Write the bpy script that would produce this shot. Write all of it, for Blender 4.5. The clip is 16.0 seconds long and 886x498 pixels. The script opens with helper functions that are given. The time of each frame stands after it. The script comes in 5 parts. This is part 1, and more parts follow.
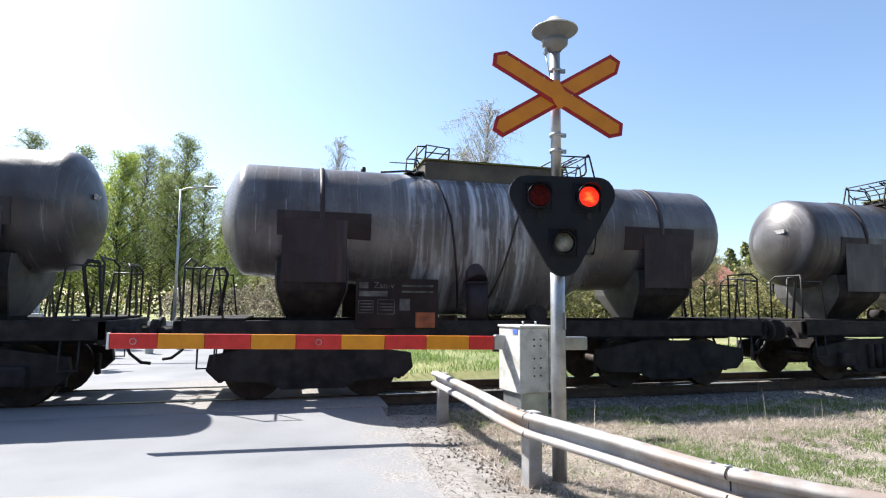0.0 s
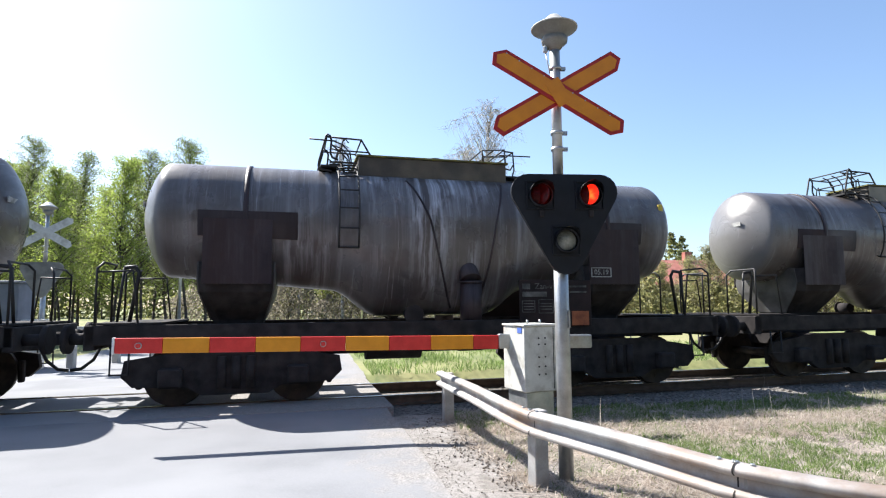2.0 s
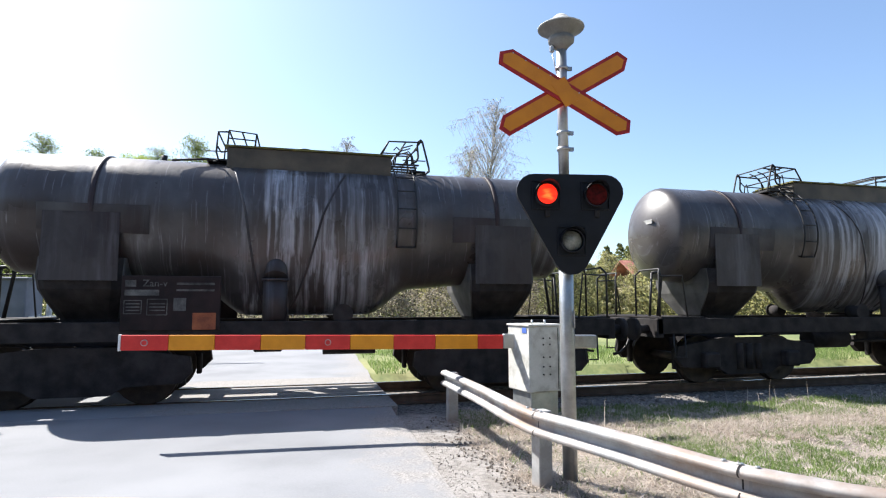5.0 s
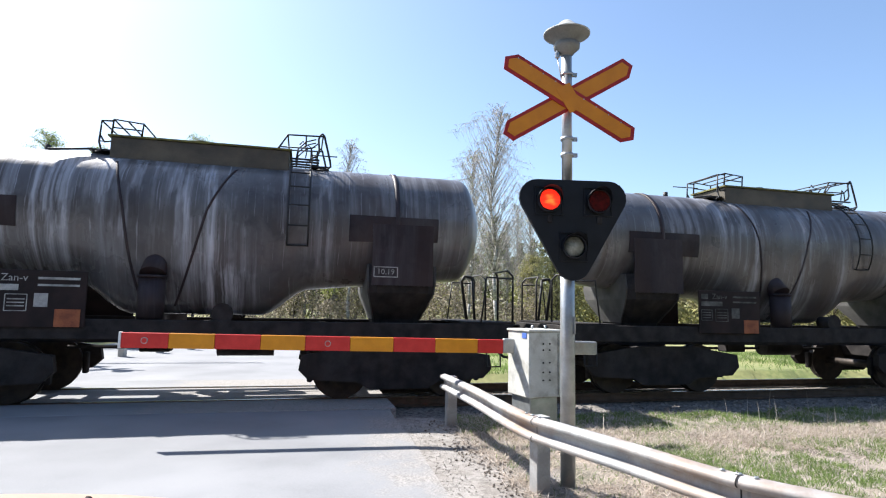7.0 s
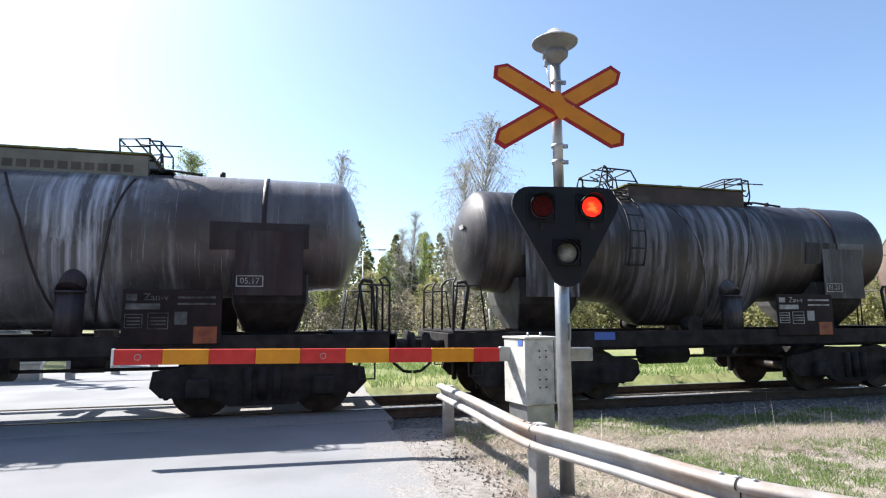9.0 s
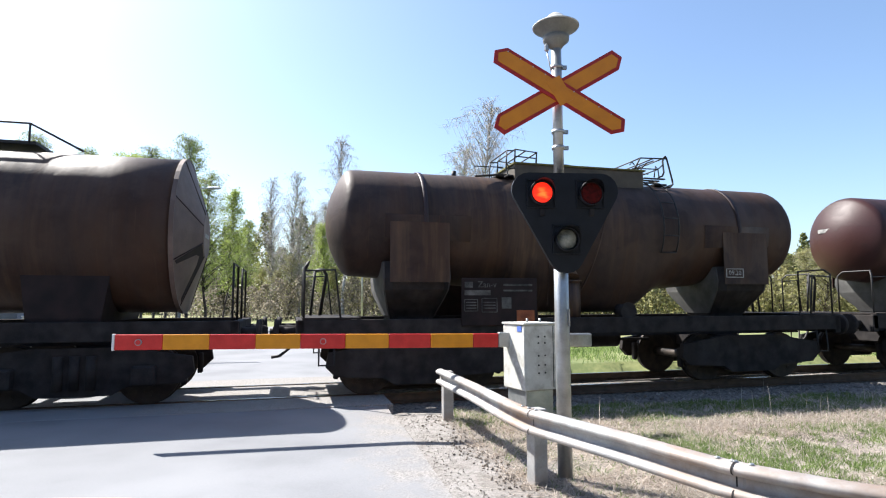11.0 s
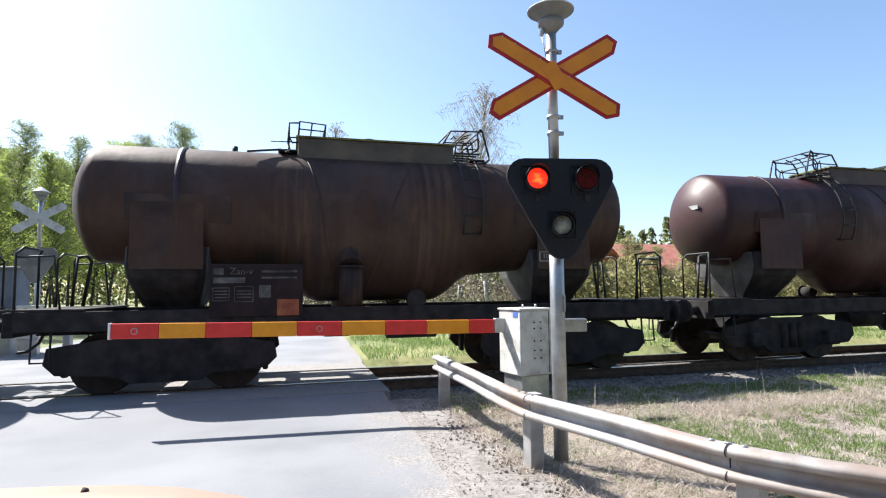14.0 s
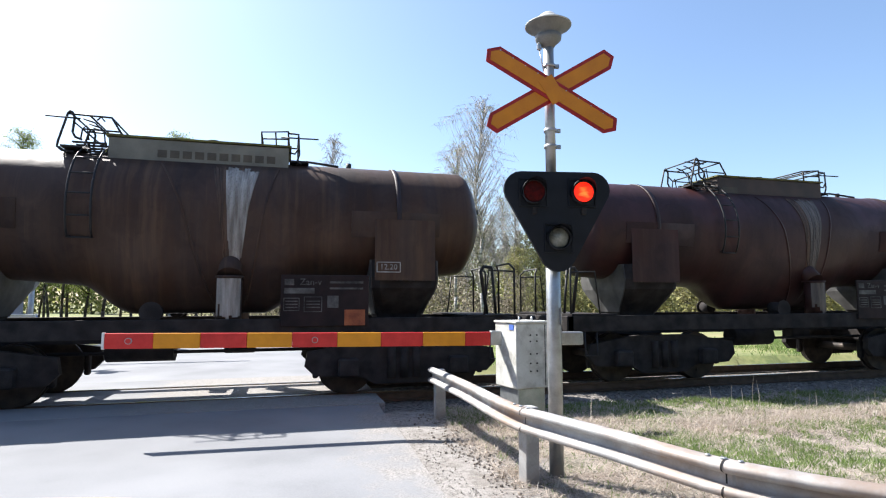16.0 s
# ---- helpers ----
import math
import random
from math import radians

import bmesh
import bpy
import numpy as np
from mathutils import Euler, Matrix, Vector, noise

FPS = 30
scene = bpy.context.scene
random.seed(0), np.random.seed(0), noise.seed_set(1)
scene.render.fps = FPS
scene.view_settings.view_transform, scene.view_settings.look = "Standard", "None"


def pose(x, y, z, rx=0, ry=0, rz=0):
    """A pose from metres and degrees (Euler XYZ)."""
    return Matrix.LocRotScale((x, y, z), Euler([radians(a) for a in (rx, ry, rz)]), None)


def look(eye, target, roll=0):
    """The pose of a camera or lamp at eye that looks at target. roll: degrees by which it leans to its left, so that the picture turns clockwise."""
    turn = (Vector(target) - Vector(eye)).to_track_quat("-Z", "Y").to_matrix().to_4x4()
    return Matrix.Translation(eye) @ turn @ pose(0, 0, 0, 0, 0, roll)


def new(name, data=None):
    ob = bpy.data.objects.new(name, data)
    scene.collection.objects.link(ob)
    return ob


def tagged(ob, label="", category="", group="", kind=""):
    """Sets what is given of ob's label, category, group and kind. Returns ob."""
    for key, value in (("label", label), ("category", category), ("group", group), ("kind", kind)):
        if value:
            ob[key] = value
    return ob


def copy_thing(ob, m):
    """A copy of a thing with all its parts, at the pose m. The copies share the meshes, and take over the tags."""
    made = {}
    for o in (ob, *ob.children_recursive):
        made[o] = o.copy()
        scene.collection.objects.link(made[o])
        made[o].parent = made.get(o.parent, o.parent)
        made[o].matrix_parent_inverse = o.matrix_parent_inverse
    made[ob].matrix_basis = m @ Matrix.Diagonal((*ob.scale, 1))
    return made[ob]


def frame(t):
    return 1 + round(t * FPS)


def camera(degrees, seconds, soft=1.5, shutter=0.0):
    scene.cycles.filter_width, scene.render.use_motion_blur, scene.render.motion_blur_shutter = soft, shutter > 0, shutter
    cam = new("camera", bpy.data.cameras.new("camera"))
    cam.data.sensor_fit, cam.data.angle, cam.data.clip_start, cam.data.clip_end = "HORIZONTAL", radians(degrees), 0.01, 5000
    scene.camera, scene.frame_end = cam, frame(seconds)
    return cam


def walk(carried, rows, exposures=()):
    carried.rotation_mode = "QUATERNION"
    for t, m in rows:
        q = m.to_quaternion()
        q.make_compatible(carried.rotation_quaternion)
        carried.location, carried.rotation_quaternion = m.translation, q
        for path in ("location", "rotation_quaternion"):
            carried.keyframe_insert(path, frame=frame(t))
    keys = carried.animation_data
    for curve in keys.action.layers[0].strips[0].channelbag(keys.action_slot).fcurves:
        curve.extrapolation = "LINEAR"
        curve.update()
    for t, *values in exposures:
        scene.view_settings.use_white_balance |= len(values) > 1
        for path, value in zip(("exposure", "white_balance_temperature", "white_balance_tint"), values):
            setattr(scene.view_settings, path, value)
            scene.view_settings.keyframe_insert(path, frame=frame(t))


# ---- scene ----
cam = camera(75.8, 16.0, soft=1.15)
EYE = (0.0, 0.0, 1.56)
PATH = [
    (0.0, -0.67, 5.62, -0.46), (0.5, -0.34, 5.71, 0.17), (1.0, -0.09, 5.66, 0.08), (1.5, -0.2, 5.66, 0.13),
    (2.0, -0.29, 5.61, 0.44), (2.5, -0.29, 5.61, 0.34), (3.0, -0.06, 5.63, 0.29), (3.5, 0.0, 5.65, 0.51),
    (6.0, 0.23, 5.5, -0.37), (6.5, 0.19, 5.76, -0.6), (7.0, 0.25, 5.9, -1.11), (7.5, -0.11, 6.59, -0.73),
    (8.0, -0.19, 7.5, -0.46), (8.5, -0.57, 6.49, -0.08), (9.0, -0.24, 6.83, 0.23), (9.5, -0.11, 6.39, 0.43),
    (12.0, -0.39, 5.05, -0.02), (12.5, -0.54, 4.78, 0.15), (13.0, -0.61, 4.61, 0.5), (13.5, -0.65, 4.36, 0.21),
    (14.0, -0.7, 4.07, 0.6), (14.5, -0.72, 3.95, 0.57), (15.0, -1.0, 4.68, 0.34), (15.5, -1.04, 5.25, 0.2),
    (16.0, -1.07, 5.27, 0.14)]
walk(cam, [(t, pose(*EYE, 90 + p, r, y)) for t, y, p, r in PATH])

# ---- world, sun, exposure ----
SUN_DIR = Vector((-0.77, 0.515, 1.0)).normalized()
world = bpy.data.worlds.new("sky")
scene.world = world
world.use_nodes = True
wn = world.node_tree.nodes
sky = wn.new("ShaderNodeTexSky")
sky.sky_type = "NISHITA"
sky.sun_disc = False
sky.sun_elevation = math.asin(SUN_DIR.z)
sky.sun_rotation = math.atan2(SUN_DIR.x, SUN_DIR.y)
sky.air_density, sky.dust_density, sky.ozone_density = 1.0, 1.2, 3.2
world.node_tree.links.new(sky.outputs[0], wn["Background"].inputs[0])
wn["Background"].inputs[1].default_value = 0.096
sun = new("sun", bpy.data.lights.new("sun", "SUN"))
sun.data.energy, sun.data.angle, sun.data.color = 5.0, radians(0.55), (1.0, 0.965, 0.92)
sun.matrix_world = look((0, 0, 30), Vector((0, 0, 30)) - SUN_DIR)
scene.view_settings.exposure = 1.36

# ---- materials ----


def material(name):
    m = bpy.data.materials.new(name)
    m.use_nodes = True
    return m, m.node_tree.nodes, m.node_tree.links, m.node_tree.nodes["Principled BSDF"]


def ramp_stops(node, stops):
    el = node.color_ramp.elements
    while len(el) < len(stops):
        el.new(0.5)
    for e, (p, c) in zip(el, stops):
        e.position, e.color = p, (*c, 1)


def surface(name, dark, light, scale=4.0, rough=0.7, metal=0.0, bump=0.2, fine=60.0, stretch=(1, 1, 1), coat=0.0, gloss=0.5,
            stain=None, stain_scale=0.8, stain_amount=0.35, contrast=(0.35, 0.68), spread=0.25):
    """A surface with two scales of grain, an optional stain, and fine relief."""
    m, n, l, b = material(name)
    tc = n.new("ShaderNodeTexCoord")
    mp = n.new("ShaderNodeMapping")
    mp.inputs["Scale"].default_value = stretch
    l.new(tc.outputs["Object"], mp.inputs[0])
    big = n.new("ShaderNodeTexNoise")
    big.inputs["Scale"].default_value, big.inputs["Detail"].default_value = scale, 6
    l.new(mp.outputs[0], big.inputs[0])
    small = n.new("ShaderNodeTexNoise")
    small.inputs["Scale"].default_value, small.inputs["Detail"].default_value = fine, 3
    l.new(mp.outputs[0], small.inputs[0])
    add = n.new("ShaderNodeMath")
    add.operation = "MULTIPLY_ADD"
    add.inputs[1].default_value = spread
    l.new(small.outputs[0], add.inputs[0])
    l.new(big.outputs[0], add.inputs[2])
    r = n.new("ShaderNodeValToRGB")
    off = spread * 0.5
    ramp_stops(r, [(contrast[0] + off, dark), (contrast[1] + off, light)])
    l.new(add.outputs[0], r.inputs[0])
    out = r.outputs[0]
    if stain:
        st = n.new("ShaderNodeTexNoise")
        st.inputs["Scale"].default_value, st.inputs["Detail"].default_value = stain_scale, 7
        st.inputs["Roughness"].default_value = 0.65
        l.new(tc.outputs["Object"], st.inputs[0])
        sr = n.new("ShaderNodeValToRGB")
        ramp_stops(sr, [(0.46, (0, 0, 0)), (0.66, (stain_amount,) * 3)])
        l.new(st.outputs[0], sr.inputs[0])
        mx = n.new("ShaderNodeMixRGB")
        mx.inputs[2].default_value = (*stain, 1)
        l.new(sr.outputs[0], mx.inputs[0])
        l.new(out, mx.inputs[1])
        out = mx.outputs[0]
    l.new(out, b.inputs["Base Color"])
    b.inputs["Roughness"].default_value = rough
    b.inputs["Metallic"].default_value = metal
    b.inputs["Coat Weight"].default_value = coat
    b.inputs["Specular IOR Level"].default_value = gloss
    if bump:
        bp = n.new("ShaderNodeBump")
        bp.inputs["Strength"].default_value, bp.inputs["Distance"].default_value = bump, 0.02
        l.new(add.outputs[0], bp.inputs["Height"])
        l.new(bp.outputs[0], b.inputs["Normal"])
    return m


def tank_paint(name, base, dirt, streak, amount, rough, rust=(0.05, 0.024, 0.014), gloss=0.5, ends=None):
    """Old tank paint: soot clouds, narrow spill streaks that run down the sides, rust bloom; ends is a paler colour for
    sunlit caps.
    """
    m, n, l, b = material(name)
    tc = n.new("ShaderNodeTexCoord")
    info = n.new("ShaderNodeObjectInfo")
    shift = n.new("ShaderNodeVectorMath")
    shift.operation = "ADD"
    rnd = n.new("ShaderNodeMath")
    rnd.operation = "MULTIPLY"
    rnd.inputs[1].default_value = 80.0
    l.new(info.outputs["Random"], rnd.inputs[0])
    l.new(tc.outputs["Object"], shift.inputs[0])
    l.new(rnd.outputs[0], shift.inputs[1])
    wob = n.new("ShaderNodeTexNoise")
    wob.inputs["Scale"].default_value, wob.inputs["Detail"].default_value = 1.6, 3
    l.new(shift.outputs[0], wob.inputs[0])
    off = n.new("ShaderNodeVectorMath")
    off.operation = "SUBTRACT"
    off.inputs[1].default_value = (0.5, 0.5, 0.5)
    l.new(wob.outputs["Color"], off.inputs[0])
    bent = n.new("ShaderNodeVectorMath")
    bent.operation = "MULTIPLY_ADD"
    bent.inputs[1].default_value = (0.07, 0.1, 1.6)
    l.new(off.outputs[0], bent.inputs[0])
    l.new(shift.outputs[0], bent.inputs[2])

    def streaks(sx, sz, lo, hi, top):
        mp = n.new("ShaderNodeMapping")
        mp.inputs["Scale"].default_value = (sx, 0.25, sz)
        l.new(bent.outputs[0], mp.inputs[0])
        t = n.new("ShaderNodeTexNoise")
        t.inputs["Scale"].default_value, t.inputs["Detail"].default_value, t.inputs["Roughness"].default_value = 1.0, 6, 0.6
        l.new(mp.outputs[0], t.inputs[0])
        r = n.new("ShaderNodeValToRGB")
        ramp_stops(r, [(lo, (0, 0, 0)), (hi, (top,) * 3)])
        l.new(t.outputs[0], r.inputs[0])
        return r.outputs[0]

    def blend(fac, first, second):
        mx = n.new("ShaderNodeMixRGB")
        l.new(fac, mx.inputs[0])
        for sock, v in ((mx.inputs[1], first), (mx.inputs[2], second)):
            if isinstance(v, tuple):
                sock.default_value = (*v, 1)
            else:
                l.new(v, sock)
        return mx.outputs[0]

    cloud = streaks(0.9, 0.8, 0.38, 0.66, 1.0)
    c = blend(cloud, base, dirt)
    c = blend(streaks(2.4, 0.3, 0.5, 0.72, 0.6), c, rust)
    c = blend(streaks(1.1, 0.12, 0.47, 0.62, 0.5), c, rust)
    wet = streaks(0.8, 0.15, 0.45, 0.60, 1.0)
    both = n.new("ShaderNodeMixRGB")
    both.blend_type, both.inputs[0].default_value = "MULTIPLY", 1.0
    l.new(wet, both.inputs[1])
    l.new(streaks(8.0, 0.6, 0.44, 0.66, amount), both.inputs[2])
    sep = n.new("ShaderNodeSeparateXYZ")
    l.new(tc.outputs["Object"], sep.inputs[0])
    away = n.new("ShaderNodeMath")
    away.operation = "SUBTRACT"
    away.inputs[1].default_value = 0.3
    l.new(sep.outputs[0], away.inputs[0])
    size = n.new("ShaderNodeMath")
    size.operation = "ABSOLUTE"
    l.new(away.outputs[0], size.inputs[0])
    zone = n.new("ShaderNodeMapRange")
    zone.inputs["From Min"].default_value, zone.inputs["From Max"].default_value = 0.9, 3.2
    zone.inputs["To Min"].default_value, zone.inputs["To Max"].default_value = 1.0, 0.25
    l.new(size.outputs[0], zone.inputs[0])
    spill = n.new("ShaderNodeMixRGB")
    spill.blend_type, spill.inputs[0].default_value = "MULTIPLY", 1.0
    l.new(both.outputs[0], spill.inputs[1])
    l.new(zone.outputs[0], spill.inputs[2])
    c = blend(spill.outputs[0], c, streak)
    c = blend(streaks(26.0, 1.1, 0.60, 0.78, amount * 0.5), c, streak)
    # caps blended paler: the brightness of sun on them put into the paint
    if ends:
        far = n.new("ShaderNodeMath")
        far.operation = "ABSOLUTE"
        l.new(sep.outputs[0], far.inputs[0])
        end_lift = n.new("ShaderNodeMapRange")
        end_lift.inputs["From Min"].default_value, end_lift.inputs["From Max"].default_value = 4.55, 4.72
        end_lift.inputs["To Max"].default_value = 0.6
        l.new(far.outputs[0], end_lift.inputs[0])
        c = blend(end_lift.outputs[0], c, ends)
    l.new(c, b.inputs["Base Color"])
    rr = n.new("ShaderNodeMapRange")
    rr.inputs["To Min"].default_value, rr.inputs["To Max"].default_value = rough - 0.08, rough + 0.2
    l.new(cloud, rr.inputs[0])
    l.new(rr.outputs[0], b.inputs["Roughness"])
    b.inputs["Specular IOR Level"].default_value = gloss
    bp = n.new("ShaderNodeBump")
    bp.inputs["Strength"].default_value, bp.inputs["Distance"].default_value = 0.25, 0.02
    l.new(cloud, bp.inputs["Height"])
    l.new(bp.outputs[0], b.inputs["Normal"])
    return m


def plain(name, colour, rough=0.5, metal=0.0, emit=0.0):
    m, n, l, b = material(name)
    b.inputs["Base Color"].default_value = (*colour, 1)
    b.inputs["Roughness"].default_value, b.inputs["Metallic"].default_value = rough, metal
    if emit:
        b.inputs["Emission Color"].default_value = (*colour, 1)
        b.inputs["Emission Strength"].default_value = emit
    return m


ASPHALT = surface("asphalt", (0.16, 0.165, 0.176), (0.24, 0.245, 0.256), 0.7, 0.9, bump=0.3, fine=70, stain=(0.14, 0.145, 0.155), stain_scale=0.35)
def strewn_edge(m):
    """Gravel dust strewn over the edge of the asphalt, in ragged patches."""
    n, l, b = m.node_tree.nodes, m.node_tree.links, m.node_tree.nodes["Principled BSDF"]
    tc = n.new("ShaderNodeTexCoord")
    sep = n.new("ShaderNodeSeparateXYZ")
    l.new(tc.outputs["Object"], sep.inputs[0])
    lean = n.new("ShaderNodeMath")
    lean.operation, lean.inputs[1].default_value = "MULTIPLY_ADD", 0.22
    l.new(sep.outputs[1], lean.inputs[0])
    l.new(sep.outputs[0], lean.inputs[2])
    rag = n.new("ShaderNodeTexNoise")
    rag.inputs["Scale"].default_value, rag.inputs["Detail"].default_value, rag.inputs["Roughness"].default_value = 1.7, 9, 0.72
    l.new(tc.outputs["Object"], rag.inputs[0])
    both = n.new("ShaderNodeMath")
    both.operation, both.inputs[1].default_value = "MULTIPLY_ADD", 2.6
    l.new(rag.outputs[0], both.inputs[0])
    l.new(lean.outputs[0], both.inputs[2])
    fade = n.new("ShaderNodeMapRange")
    fade.inputs["From Min"].default_value, fade.inputs["From Max"].default_value = 1.75, 2.6
    l.new(both.outputs[0], fade.inputs[0])
    grit = n.new("ShaderNodeTexNoise")
    grit.inputs["Scale"].default_value, grit.inputs["Detail"].default_value = 60, 4
    l.new(tc.outputs["Object"], grit.inputs[0])
    gr = n.new("ShaderNodeValToRGB")
    ramp_stops(gr, [(0.36, (0.14, 0.13, 0.12)), (0.62, (0.31, 0.292, 0.275))])
    l.new(grit.outputs[0], gr.inputs[0])
    mx = n.new("ShaderNodeMixRGB")
    old = b.inputs["Base Color"].links[0].from_socket
    l.new(fade.outputs[0], mx.inputs[0])
    l.new(old, mx.inputs[1])
    l.new(gr.outputs[0], mx.inputs[2])
    l.new(mx.outputs[0], b.inputs["Base Color"])


strewn_edge(ASPHALT)
GRAVEL = surface("gravel", (0.16, 0.148, 0.135), (0.28, 0.262, 0.245), 14, 0.95, bump=0.6, fine=70, spread=0.9, stain=(0.13, 0.11, 0.092), stain_scale=1.1, stain_amount=0.5)
SOIL = surface("dry_grass_soil", (0.105, 0.088, 0.072), (0.32, 0.275, 0.235), 1.6, 0.95, bump=0.9, fine=34, spread=0.9, stain=(0.075, 0.1, 0.035), stain_scale=0.9, stain_amount=0.7)
BALLAST = surface("ballast", (0.05, 0.047, 0.043), (0.22, 0.2, 0.18), 14, 0.95, bump=1.0, fine=40, spread=0.9)
LAWN = surface("lawn", (0.10, 0.13, 0.04), (0.23, 0.24, 0.09), 0.25, 0.95, bump=0.5, fine=8, spread=0.5, stain=(0.28, 0.24, 0.12), stain_scale=0.12, stain_amount=0.7)
RAIL_STEEL = surface("rail_steel", (0.07, 0.045, 0.03), (0.12, 0.08, 0.055), 5, 0.7, 0.3)
RAIL_HEAD = surface("rail_head", (0.5, 0.5, 0.5), (0.62, 0.61, 0.6), 9, 0.25, 1.0, bump=0.05)
CONCRETE = surface("concrete", (0.34, 0.33, 0.31), (0.5, 0.49, 0.46), 3, 0.9, bump=0.3)
GALV = surface("galvanised_steel", (0.34, 0.36, 0.37), (0.52, 0.54, 0.55), 6, 0.42, 0.75, bump=0.08, stain=(0.3, 0.2, 0.12), stain_scale=1.6, stain_amount=0.35)
GUARD = surface("guardrail_steel", (0.27, 0.27, 0.268), (0.43, 0.43, 0.425), 5, 0.6, 0.15, bump=0.08, stain=(0.24, 0.155, 0.1), stain_scale=1.0, stain_amount=0.9)
BELL_GREY = surface("bell_grey", (0.13, 0.13, 0.12), (0.24, 0.24, 0.22), 4, 0.6, 0.2, bump=0.08)
CABINET = surface("cabinet_paint", (0.52, 0.52, 0.48), (0.66, 0.66, 0.62), 3, 0.55, 0.0, bump=0.06, stain=(0.25, 0.23, 0.19), stain_scale=5, stain_amount=0.6)
SIGNAL_BLACK = surface("signal_black", (0.006, 0.007, 0.010), (0.011, 0.013, 0.018), 6, 0.5, bump=0.05, gloss=0.3)
SIGN_RED = surface("sign_red", (0.3, 0.008, 0.008), (0.4, 0.014, 0.012), 7, 0.45, bump=0.0)
SIGN_YELLOW = surface("sign_yellow", (0.57, 0.19, 0.004), (0.66, 0.235, 0.006), 5, 0.45, bump=0.0)
BOOM_RED = surface("boom_red", (0.55, 0.02, 0.018), (0.68, 0.035, 0.03), 6, 0.4, bump=0.0)
BOOM_YELLOW = surface("boom_yellow", (0.66, 0.25, 0.006), (0.76, 0.3, 0.01), 6, 0.4, bump=0.0)
WHITE = plain("white_paint", (0.75, 0.75, 0.73), 0.5)
CHALK = surface("stencil_white", (0.2, 0.2, 0.19), (0.5, 0.5, 0.48), 6, 0.75, bump=0.0)
DIRTY = surface("dirty_stencil", (0.03, 0.03, 0.029), (0.15, 0.15, 0.14), 5, 0.8, bump=0.0)
MARK_YELLOW = plain("marker_yellow", (0.5, 0.38, 0.05), 0.6)
ORANGE = surface("hazard_orange", (0.2, 0.05, 0.02), (0.42, 0.13, 0.045), 5, 0.6, bump=0)
BLUE = plain("sticker_blue", (0.08, 0.16, 0.5), 0.5)
UNDER = surface("underframe_soot", (0.018, 0.017, 0.018), (0.045, 0.041, 0.04), 4, 0.8, bump=0.3, gloss=0.15, stain=(0.035, 0.024, 0.018), stain_scale=1.2)
SADDLE = surface("saddle_plate", (0.014, 0.011, 0.012), (0.034, 0.022, 0.021), 2.5, 0.7, bump=0.2, gloss=0.2)
BOX_PAINT = surface("dome_box_paint", (0.05, 0.042, 0.03), (0.11, 0.09, 0.06), 2.5, 0.6, bump=0.2, stain=(0.03, 0.02, 0.014))
NAME_BAND = surface("name_band_paint", (0.13, 0.125, 0.10), (0.2, 0.19, 0.15), 2.5, 0.6, bump=0.05)
MOSS = surface("moss_rim", (0.07, 0.06, 0.02), (0.2, 0.19, 0.05), 4, 0.8, bump=0.2)
BOX_BROWN = surface("dome_box_brown", (0.03, 0.02, 0.015), (0.06, 0.035, 0.025), 2.5, 0.6, bump=0.2)
BAR = plain("walkway_bar_black", (0.014, 0.013, 0.013), 0.6)
WHEEL_STEEL = surface("wheel_steel", (0.02, 0.017, 0.015), (0.06, 0.045, 0.035), 6, 0.6, 0.4)
LENS_CLEAR = surface("clear_lens", (0.08, 0.085, 0.07), (0.3, 0.31, 0.27), 9, 0.1, bump=0.15)
LENS_RED = surface("red_lens_unlit", (0.03, 0.001, 0.001), (0.09, 0.004, 0.004), 30, 0.3, bump=0.1, gloss=0.15)
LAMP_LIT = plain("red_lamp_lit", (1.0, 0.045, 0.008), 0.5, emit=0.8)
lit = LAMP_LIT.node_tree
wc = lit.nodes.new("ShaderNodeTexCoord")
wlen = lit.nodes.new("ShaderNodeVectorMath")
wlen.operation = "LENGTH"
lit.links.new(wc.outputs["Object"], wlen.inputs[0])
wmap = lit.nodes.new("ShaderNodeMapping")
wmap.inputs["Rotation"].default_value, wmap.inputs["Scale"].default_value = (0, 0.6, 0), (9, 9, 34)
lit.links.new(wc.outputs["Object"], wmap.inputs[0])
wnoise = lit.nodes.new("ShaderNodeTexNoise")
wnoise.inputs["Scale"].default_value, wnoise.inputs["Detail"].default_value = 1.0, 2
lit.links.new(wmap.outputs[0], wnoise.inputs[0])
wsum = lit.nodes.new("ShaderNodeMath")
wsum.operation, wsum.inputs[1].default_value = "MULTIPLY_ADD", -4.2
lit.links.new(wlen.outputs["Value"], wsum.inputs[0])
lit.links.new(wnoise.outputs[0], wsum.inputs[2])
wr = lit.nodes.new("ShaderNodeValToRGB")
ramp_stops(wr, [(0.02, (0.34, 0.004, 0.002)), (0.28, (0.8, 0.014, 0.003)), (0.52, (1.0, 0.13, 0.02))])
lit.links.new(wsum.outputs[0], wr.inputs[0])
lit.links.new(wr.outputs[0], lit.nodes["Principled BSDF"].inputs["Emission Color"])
CAR_PAINT = plain("car_paint_peach", (0.46, 0.31, 0.245), 0.35)

